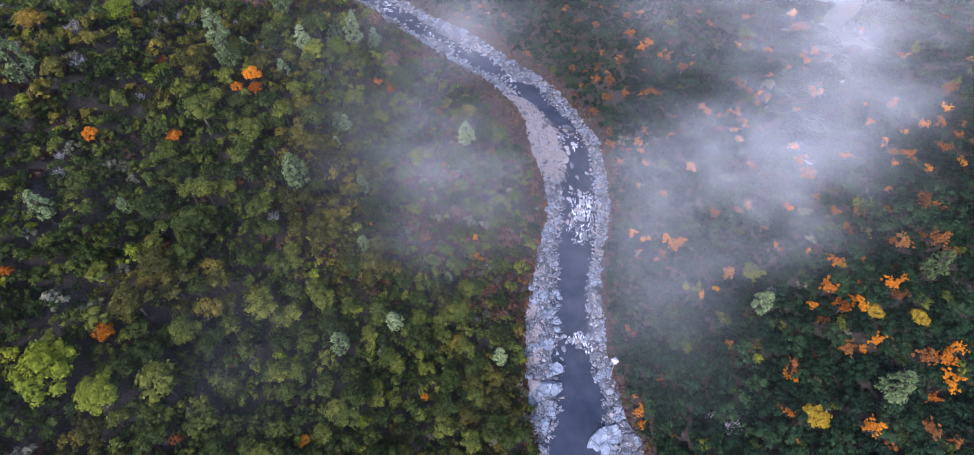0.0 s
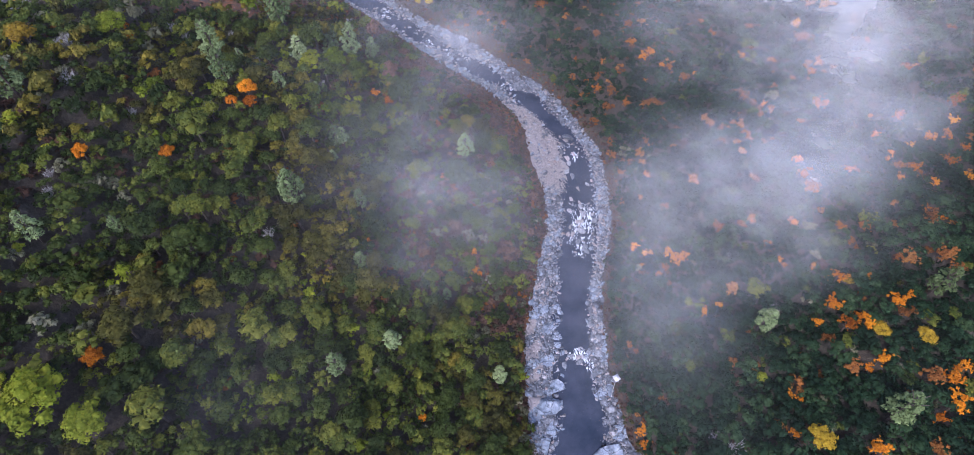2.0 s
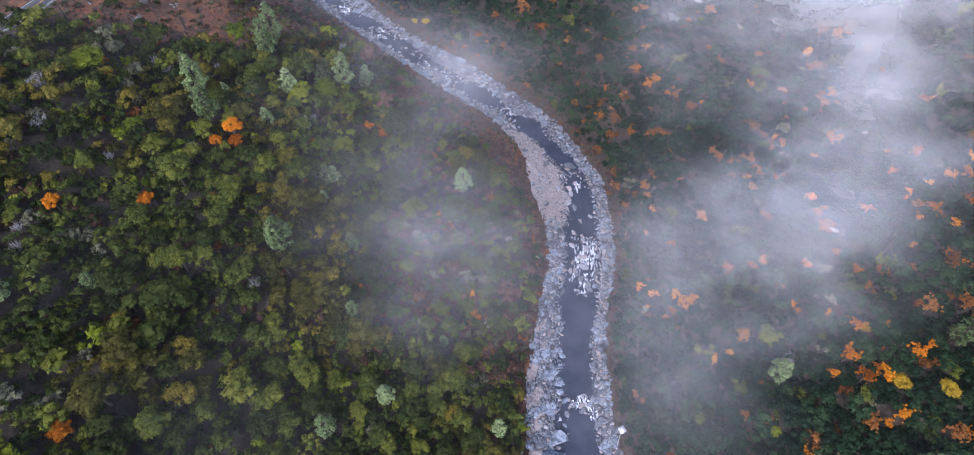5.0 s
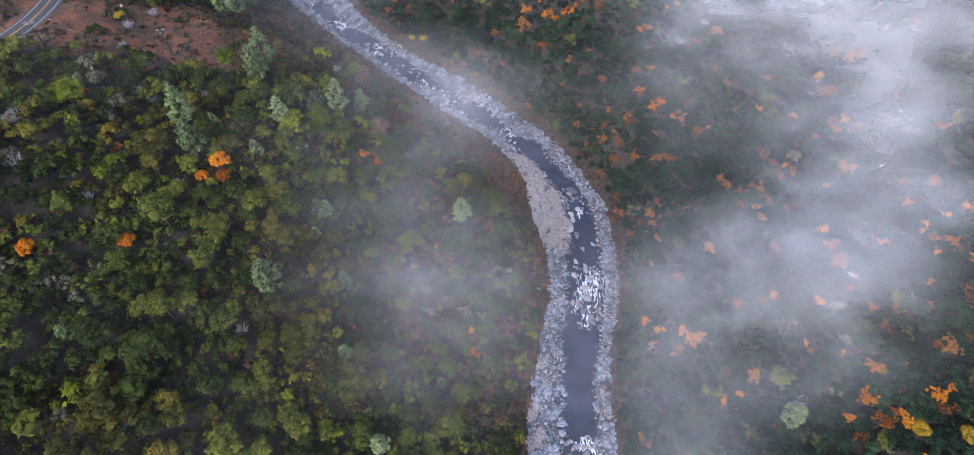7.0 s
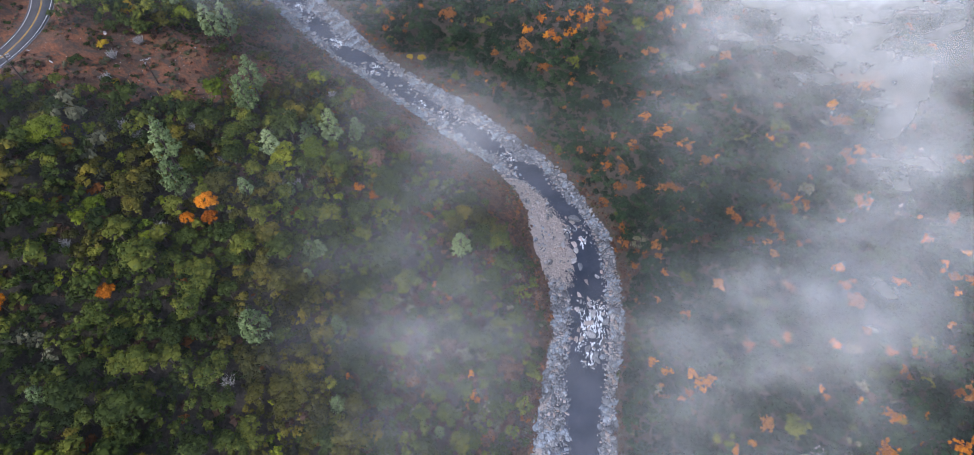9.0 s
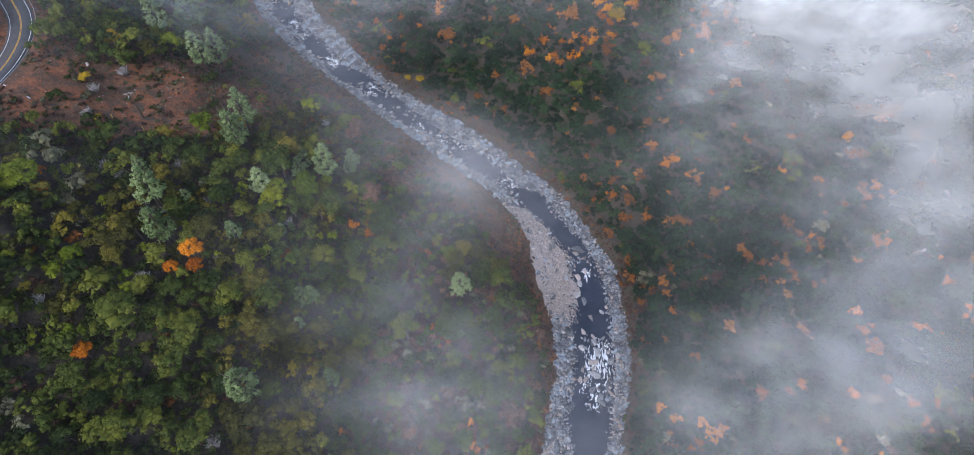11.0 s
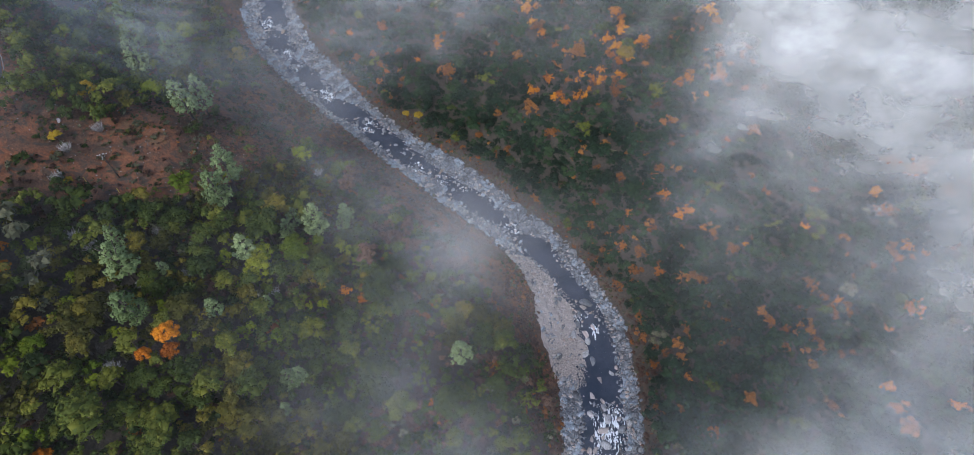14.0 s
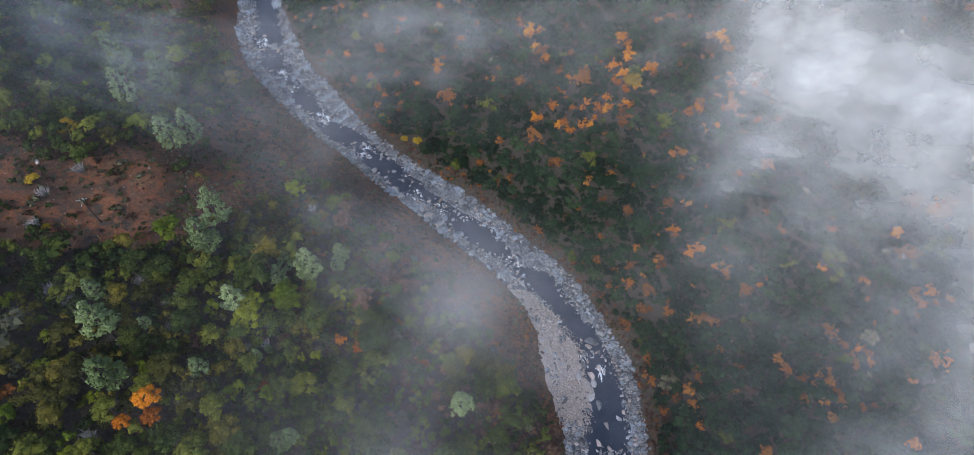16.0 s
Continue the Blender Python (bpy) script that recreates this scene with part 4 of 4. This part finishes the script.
# ---- rocks ----
def rock_form(seed, v0, f0, flat=0.7):
    """A worn granite boulder: a ball cut by a few planes and roughened."""
    r = np.random.default_rng(seed)
    v = v0 * np.array([1.0, r.uniform(0.6, 0.9), flat * r.uniform(0.7, 1.1)])
    for k in range(7):
        d = unit(r.normal(0, 1, 3) * np.array([1, 1, 0.8]))
        over = v @ d - r.uniform(0.45, 0.72) * np.abs(d @ np.array([1, 0.8, flat]))
        v = v - np.where(over > 0, over * 0.85, 0)[:, None] * d
    v = v + r.normal(0, 0.022, v.shape)
    return v, f0


boulder_forms = [mesh_of("boulder", *rock_form(400 + k, BALL_V, BALL_F), [ROCK]) for k in range(8)]
pale_forms = [mesh_of("boulder", *rock_form(450 + k, BALL_V, BALL_F, 0.5), [GRAVEL]) for k in range(3)]
SLAB_V, SLAB_F = ico(3)


def slab_form(seed):
    """A broad fractured ledge: cut flat in several planes and split by joints."""
    r = np.random.default_rng(seed)
    v = SLAB_V * np.array([1.0, 0.72, 0.55])
    for k in range(11):
        d = unit(r.normal(0, 1, 3) * np.array([1, 1, 0.7]))
        over = v @ d - r.uniform(0.42, 0.66) * np.abs(d @ np.array([1, 0.75, 0.55]))
        v = v - np.where(over > 0, over * 0.92, 0)[:, None] * d
    i, j, dx, dy, gap0 = blocks(v[:, 0] * 0.8 + v[:, 1] * 0.6, v[:, 1] * 0.8 - v[:, 0] * 0.6, 0.5, 0.3, seed)
    v[:, 2] += 0.24 * (hash2(i, j, seed + 3) - 0.5) + 0.4 * dx * (hash2(i, j, seed + 4) - 0.5) - 0.16 * np.exp(-(gap0 / 0.12) ** 2)
    return v + r.normal(0, 0.008, v.shape), SLAB_F


slabs = [mesh_of("boulder", *slab_form(700 + k), [BLUE_ROCK]) for k in range(4)]
RAPIDS = [(42.5, 221.2, 7.0), (41.5, 206.9, 4.5), (41.9, 203.6, 3.5), (40.8, 198.3, 4.4), (42.9, 195.1, 3.6), (45.3, 186.9, 3.3), (45.5, 179.1, 2.6), (55.0, 183.4, 2.6), (54.1, 181.8, 1.9), (54.5, 179.8, 1.9), (50.4, 217.6, 2.6),
          (43.5, 232.7, 1.9), (37.0, 206.9, 3.8), (37.6, 210.9, 3.3), (50.3, 190.5, 2.9), (45.2, 217.6, 3.1), (42.9, 217.1, 2.6), (47.0, 214.9, 1.8), (39.9, 173.1, 3.2), (44.7, 175.2, 2.7), (47.0, 171.6, 3.8), (44.7, 167.1, 4.3),
          (49.9, 173.1, 2.2), (54.5, 167.1, 3.7), (56.9, 171.0, 2.7), (40.5, 159.9, 3.7), (44.6, 161.3, 4.7), (42.7, 155.7, 4.1), (45.0, 152.9, 3.6), (39.6, 164.2, 2.6)]
UPSTREAM = [(-18.4, 299.6, 4.3), (-22.9, 296.8, 4.9), (-28.4, 286.9, 6.6), (-29.0, 296.8, 2.4), (-38.1, 308.7, 1.6), (-12.0, 287.0, 2.1), (-126.8, 412.0, 3.8), (-137.9, 426.5, 3.1), (-65.3, 335.3, 3.3), (-60.9, 325.5, 2.6),
            (-72.2, 332.5, 2.3), (-65.6, 326.4, 1.9)]
DOWNSTREAM = [(25.7, 86.2, 11), (25.9, 78.5, 12), (24.9, 70.5, 6.2), (46.7, 57.4, 18), (21.4, 63.4, 8.2), (27.6, 104.3, 2.6), (29.3, 99.3, 3.1), (31.4, 95.5, 3.1), (35.0, 99.6, 3.4)]


def boulder(x, y, wide, z, k, form=None, squat=1.0, turn=None):
    ob = tagged(new("boulder", form or boulder_forms[k % 8]), "pale grey water-worn granite boulder in the river", "boulder", "river boulders")
    r0 = wide / 2 * 1.15
    ob.matrix_basis = pose(x, y, z, 0, 0, rng.uniform(0, 360) if turn is None else turn) @ Matrix.Diagonal((r0, r0, r0 * squat, 1))
    return ob


for k, (x, y, w) in enumerate(RAPIDS + UPSTREAM):
    boulder(x, y, w, 0.05 * w, k, pale_forms[k % 3] if k % 4 == 1 else None, 0.8)
for k, (x, y, w) in enumerate(DOWNSTREAM):
    boulder(x, y, w, 0.8 if w > 5 else 0.1, k + 3, slabs[k % 4] if w > 5 else None, 0.75, (20, 5, 60, 30, 75, 0, 40, 80, 10)[k])
# small boulders crowded in the rapids
for cx0, cy0, wide0, long0, many in ((47, 164, 8, 17, 60), (43, 214, 6, 7, 14), (37, 100, 7, 5, 16), (12, 263, 6, 5, 12), (-26, 293, 9, 9, 40), (-40, 311, 7, 5, 18), (-62, 330, 9, 7, 30), (-88, 354, 8, 7, 26), (-115, 386, 8, 9, 26), (-134, 412, 7, 7, 14)):
    for k in range(many):
        y = cy0 + rng.uniform(-long0, long0)
        drift = float(np.interp(y, LINE, WET_W + WET_E) - np.interp(cy0, LINE, WET_W + WET_E)) / 2
        boulder(cx0 + drift + rng.uniform(-wide0, wide0), y, float(np.clip(rng.lognormal(0.55, 0.42), 0.9, 4.6)), 0.05, k, pale_forms[k % 3] if k % 5 == 0 else None, 0.85)
# stones and gravel
STONES = [rock_form(600 + k, ICO_V, ICO_F, 0.7) for k in range(10)]
BLOCKS = [rock_form(640 + k, ROCK_V, ROCK_F, 0.75) for k in range(10)]


def scatter(name, number, mat, place, size_of, label, forms=None):
    vs, fs, n0 = [], [], 0
    for k in range(number):
        x, y, z = place()
        v, f = (forms or STONES)[rng.integers(0, 10)]
        c = rng.uniform(0, 6.28)
        v = v @ np.array([[math.cos(c), math.sin(c), 0], [-math.sin(c), math.cos(c), 0], [0, 0, 1]]) * size_of()
        vs.append(v + (x, y, z))
        fs.append(f + n0)
        n0 += len(v)
    return tagged(new(name, mesh_of(name, np.concatenate(vs), np.concatenate(fs), [mat])), label, "stones", kind="stuff")


def on_shelf(lo, hi, sides):
    y = rng.uniform(lo, hi)
    west = rng.uniform() < sides
    a, c = (np.interp(y, LINE, WET_W), np.interp(y, LINE, WEST)) if west else (np.interp(y, LINE, WET_E), np.interp(y, LINE, EAST))
    s = rng.uniform(0, 1) ** 0.8 * 1.1 - 0.06
    return a + (c - a) * s + rng.normal(0, 0.5), y, -0.35 + 2.0 * max(s, 0) ** 0.75 + fbm(np.array(a + (c - a) * s), np.array(y), 14, 26) * 0.4


scatter("stones", 5200, ROCK, lambda: on_shelf(45, 450, 0.5), lambda: float(np.clip(rng.lognormal(-0.85, 0.62), 0.16, 1.7)), "loose grey stones between the river boulders")
scatter("stones", 3800, GRAVEL, lambda: on_shelf(45, 450, 0.5), lambda: float(np.clip(rng.lognormal(-1.0, 0.55), 0.15, 1.3)), "loose pinkish stones along the water")
scatter("stones", 420, ROCK, lambda: on_shelf(50, 440, 0.5), lambda: float(np.clip(rng.lognormal(-0.05, 0.42), 0.5, 2.4)), "large pale grey rocks lying along the shelves", BLOCKS)
scatter("stones", 160, BLUE_ROCK, lambda: on_shelf(50, 300, 0.5), lambda: float(np.clip(rng.lognormal(0.1, 0.4), 0.6, 2.6)), "blue-grey angular rocks lying along the shelves", BLOCKS)


def on_bench():
    x, y = rng.normal(-122, 20), rng.normal(238, 14)
    return x, y, float(height(x, y)) + 0.05


scatter("stones", 300, GRAVEL, on_bench, lambda: float(np.clip(rng.lognormal(-1.6, 0.45), 0.08, 0.6)), "pale stones lying on bare earth")
scatter("gravel", 4500, GRAVEL, lambda: on_shelf(184, 246, 1.0), lambda: float(np.clip(rng.lognormal(-1.25, 0.35), 0.14, 0.6)), "pinkish pale gravel bar beside the water")


# ---- white water in the rapids ----
def foam(x, y, wide, long, seed):
    """Torn tongues of foam, streaked along the stream."""
    r, c = np.arange(-long / 2, long / 2, 0.16), np.arange(-wide / 2, wide / 2, 0.16)
    xx, yy = np.meshgrid(c, r)
    bent = xx + 1.1 * fbm(xx, yy, 4, seed + 40, 3)
    streak = fbm(bent * 2.1 + seed * 9, yy * 0.55 + 0.5 * fbm(xx, yy, 2, seed + 44, 2), 1.3, seed, 5)
    patch = fbm(xx, yy, 5, seed + 51, 3)
    rim = (xx / (wide / 2)) ** 2 + (yy / (long / 2)) ** 2
    z = 0.10 + 0.35 * np.clip(0.3 - np.abs(streak) * 2, 0, 1) + 0.24 * fbm(xx, yy, 0.7, seed + 7, 2)
    q = grid_faces(len(r), len(c))
    good = (np.abs(streak + 0.04) < (0.17 + 0.35 * patch) * np.clip(1 - rim, 0, 1) ** 0.6).ravel()
    q = q[good[q].sum(1) > 2]
    mid = (WET_W + WET_E) / 2
    lean = math.atan2(float(np.interp(y + 8, LINE, mid) - np.interp(y - 8, LINE, mid)), 16.0)
    c0, s0 = math.cos(-lean), math.sin(-lean)
    v = np.stack([xx * c0 - yy * s0 + x, xx * s0 + yy * c0 + y, z], -1).reshape(-1, 3)
    tagged(new("rapids", mesh_of("rapids", v, q, [FOAM])), "white foaming water tumbling between boulders", "rapids", kind="stuff")


for k, (x, y, w, h) in enumerate(((-118.3, 389.8, 11, 14), (-111.7, 378, 9, 9), (-90, 353.9, 10, 13), (-26, 292, 12, 17), (-36.5, 301, 9, 11), (-62, 329, 9, 12), (40.4, 215.7, 7, 8), (45.2, 208.9, 5, 10), (46.5, 169.6, 15, 18), (44, 157, 14, 20),
                                  (37.6, 100.1, 11, 7), (42.4, 96, 5, 8), (-138, 420, 8, 12), (12, 262, 7, 9))):
    foam(x, y, w, h, 3 + k)


# ---- the road on the bench ----
def ribbon(line, offset, wide, up):
    d = np.gradient(line, axis=0)
    side = unit(np.stack([d[:, 1], -d[:, 0]], 1))
    a, c = line + side * (offset - wide / 2), line + side * (offset + wide / 2)
    n1 = len(line)
    v = np.concatenate([np.c_[a, np.full(n1, up)], np.c_[c, np.full(n1, up)], np.c_[a, np.full(n1, up - 0.3)], np.c_[c, np.full(n1, up - 0.3)]])
    k = np.arange(n1 - 1)
    top = np.stack([k, k + 1, k + 1 + n1, k + n1], 1)
    return v, np.concatenate([top[:, ::-1], np.stack([k, k + 2 * n1, k + 1 + 2 * n1, k + 1], 1)[:, ::-1], np.stack([k + n1, k + 1 + n1, k + 1 + 3 * n1, k + 3 * n1], 1)[:, ::-1]])


strip = ROAD_LINE[(ROAD_LINE[:, 0] > -260)]
road = tagged(new("road", mesh_of("road", *ribbon(strip, 0, 8.4, 97.45), [ASPHALT])), "two-lane asphalt road with yellow and white lines", "road", kind="structure")
for off, wide0, m, nm in ((-0.17, 0.16, YELLOW_PAINT, "centre_line"), (0.17, 0.16, YELLOW_PAINT, "centre_line"), (-3.4, 0.18, WHITE_PAINT, "edge_line"), (3.4, 0.18, WHITE_PAINT, "edge_line")):
    v, f = ribbon(strip, off, wide0, 97.458)
    part(nm, mesh_of(nm, v, f, [m]), road)

rail_line = strip[(strip[:, 1] > 186) & (strip[:, 1] < 285)]
d = unit(np.gradient(rail_line, axis=0))
rail_line = rail_line + np.stack([d[:, 1], -d[:, 0]], 1) * 5.0
guard = tagged(new("guardrail"), "galvanised steel guardrail on posts along the road", "guardrail")
n1 = len(rail_line)
side = np.stack([d[:, 1], -d[:, 0]], 1)
wave = [(0.04, 0.45), (-0.04, 0.53), (0.04, 0.61), (-0.04, 0.69), (0.04, 0.77)]
rv = np.concatenate([np.c_[rail_line + side * o, np.full(n1, 97.35 + h)] for o, h in wave])
k = np.arange(n1 - 1)
rf = np.concatenate([np.stack([k + q * n1, k + 1 + q * n1, k + 1 + (q + 1) * n1, k + (q + 1) * n1], 1) for q in range(4)])
part("rail", mesh_of("rail", rv, rf, [STEEL]), guard)
post = mesh_of("post", *box(-0.08, -0.08, -0.6, 0.08, 0.08, 0.8), [POLE_WOOD])
for k in range(0, n1, 2):
    part("post", post, guard, "", pose(rail_line[k][0] + side[k][0] * 0.14, rail_line[k][1] + side[k][1] * 0.14, 97.3))


# ---- poles, pipe, hut ----
def utility_pole(x, y, turn, double):
    z = float(height(x, y))
    pole = tagged(new("utility_pole"), "dark wooden utility pole with crossarms and insulators", "utility pole", "utility poles")
    pole.matrix_basis = pose(x, y, z - 0.3, 0, 0, turn)
    part("shaft", mesh_of("shaft", *tube((0, 0, -1), (0, 0, 11.6), 0.23, 0.16, 10), [POLE_WOOD]), pole)
    for h, a in ((11.1, 0), (10.4, 90 if double else 0)):
        arm = part("crossarm", mesh_of("crossarm", *box(-1.5, 0.12, h - 0.07, 1.5, 0.26, h + 0.07), [PALE_WOOD]), pole, "weathered grey wooden crossarm", pose(0, 0, 0, 0, 0, a))
        for px in (-1.35, -0.65, 0.65, 1.35):
            part("insulator", mesh_of("insulator", *joined([tube((px, 0.19, h + 0.07), (px, 0.19, h + 0.24), 0.05, 0.09, 8), tube((px, 0.19, h + 0.24), (px, 0.19, h + 0.34), 0.09, 0.04, 8)]), [ROOF_WHITE]), arm, "pale porcelain insulator")
    part("brace", mesh_of("brace", *tube((0, 0.2, 9.7), (0.9, 0.2, 11.05), 0.025, 0.025, 5), [STEEL]), pole)
    part("brace", mesh_of("brace", *tube((0, 0.2, 9.7), (-0.9, 0.2, 11.05), 0.025, 0.025, 5), [STEEL]), pole)
    return pole


utility_pole(-149.5, 206.5, 25, False)
utility_pole(-120.5, 226.0, 20, True)

a, c = np.array([-155.0, 221.5]), np.array([-145.5, 217.0])
pz, qz = float(height(*a)), float(height(*c))
tagged(new("drain_pipe", mesh_of("drain_pipe", *tube((*a, pz + 0.15), (*c, qz + 0.3), 0.24, 0.24, 12), [CONCRETE])), "pale culvert drain pipe running down the embankment", "pipe")

boulder(-140, 241, 2.2, float(height(-140, 241)) + 0.4, 1, pale_forms[0])

hx, hy = 50.5, 88.0
hz = float(height(hx, hy))
hut = tagged(new("gauging_hut"), "small hut with white sheet roof on a steel post frame", "hut")
hut.matrix_basis = pose(hx, hy, hz + 1.2, 0, 0, 28)
part("walls", mesh_of("walls", *box(-0.95, -0.95, 1.0, 0.95, 0.95, 3.1), [PALE_WOOD]), hut)
part("roof", mesh_of("roof", *box(-1.2, -1.2, 3.1, 1.2, 1.2, 3.25), [ROOF_WHITE]), hut, "white sheet metal roof")
for px in (-0.85, 0.85):
    for py in (-0.85, 0.85):
        part("leg", mesh_of("leg", *tube((px, py, -3.0), (px, py, 1.0), 0.09, 0.09, 6), [STEEL]), hut)
part("walkway", mesh_of("walkway", *tube((-0.9, -0.9, 1.0), (-3.6, -3.2, -1.2), 0.16, 0.16, 4), [PALE_WOOD]), hut, "pale plank walkway down to the rocks")

# ---- small things on the bench ----
def fallen_log(x, y, long, thick0, turn):
    z = float(height(x, y))
    dx, dy = math.cos(radians(turn)) * long / 2, math.sin(radians(turn)) * long / 2
    a, c = (x - dx, y - dy, float(height(x - dx, y - dy)) + thick0 * 0.6), (x + dx, y + dy, float(height(x + dx, y + dy)) + thick0 * 0.6)
    log = tagged(new("fallen_log"), "charred dark fallen log lying on bare earth", "log", "fallen logs")
    part("stem", mesh_of("stem", *tube(a, c, thick0, thick0 * 0.6, 9), [BARK]), log)
    mid = (np.array(a) + np.array(c)) / 2
    part("stub", mesh_of("stub", *tube(mid, mid + np.array([0.5, -0.4, 0.7]), thick0 * 0.4, thick0 * 0.15, 6), [BARK]), log)


for row in ((-104.6, 232.0, 7.0, 0.28, -25), (-108, 226.0, 4.5, 0.22, 40), (-99, 240, 5.0, 0.2, 10), (-112, 290, 6, 0.2, -35)):
    fallen_log(*row)
STAKE = surface("yellow_plastic", [(0.3, (0.55, 0.42, 0.05)), (0.7, (0.68, 0.52, 0.08))], 2, 9, 0.5, 0.005, 0.2)
for x, y, turn in ((-118.1, 219.6, 10), (-127.1, 221.0, -15)):
    z = float(height(x, y))
    tagged(new("marker_stake", mesh_of("marker_stake", *joined([tube((x, y, z - 0.3), (x + 0.15, y - 0.1, z + 2.2), 0.09, 0.08, 8), tube((x + 0.15, y - 0.1, z + 2.2), (x + 0.155, y - 0.105, z + 2.32), 0.08, 0.02, 8)]), [STAKE])), "slim yellow marker stake standing in dry soil", "stake", "marker stakes")
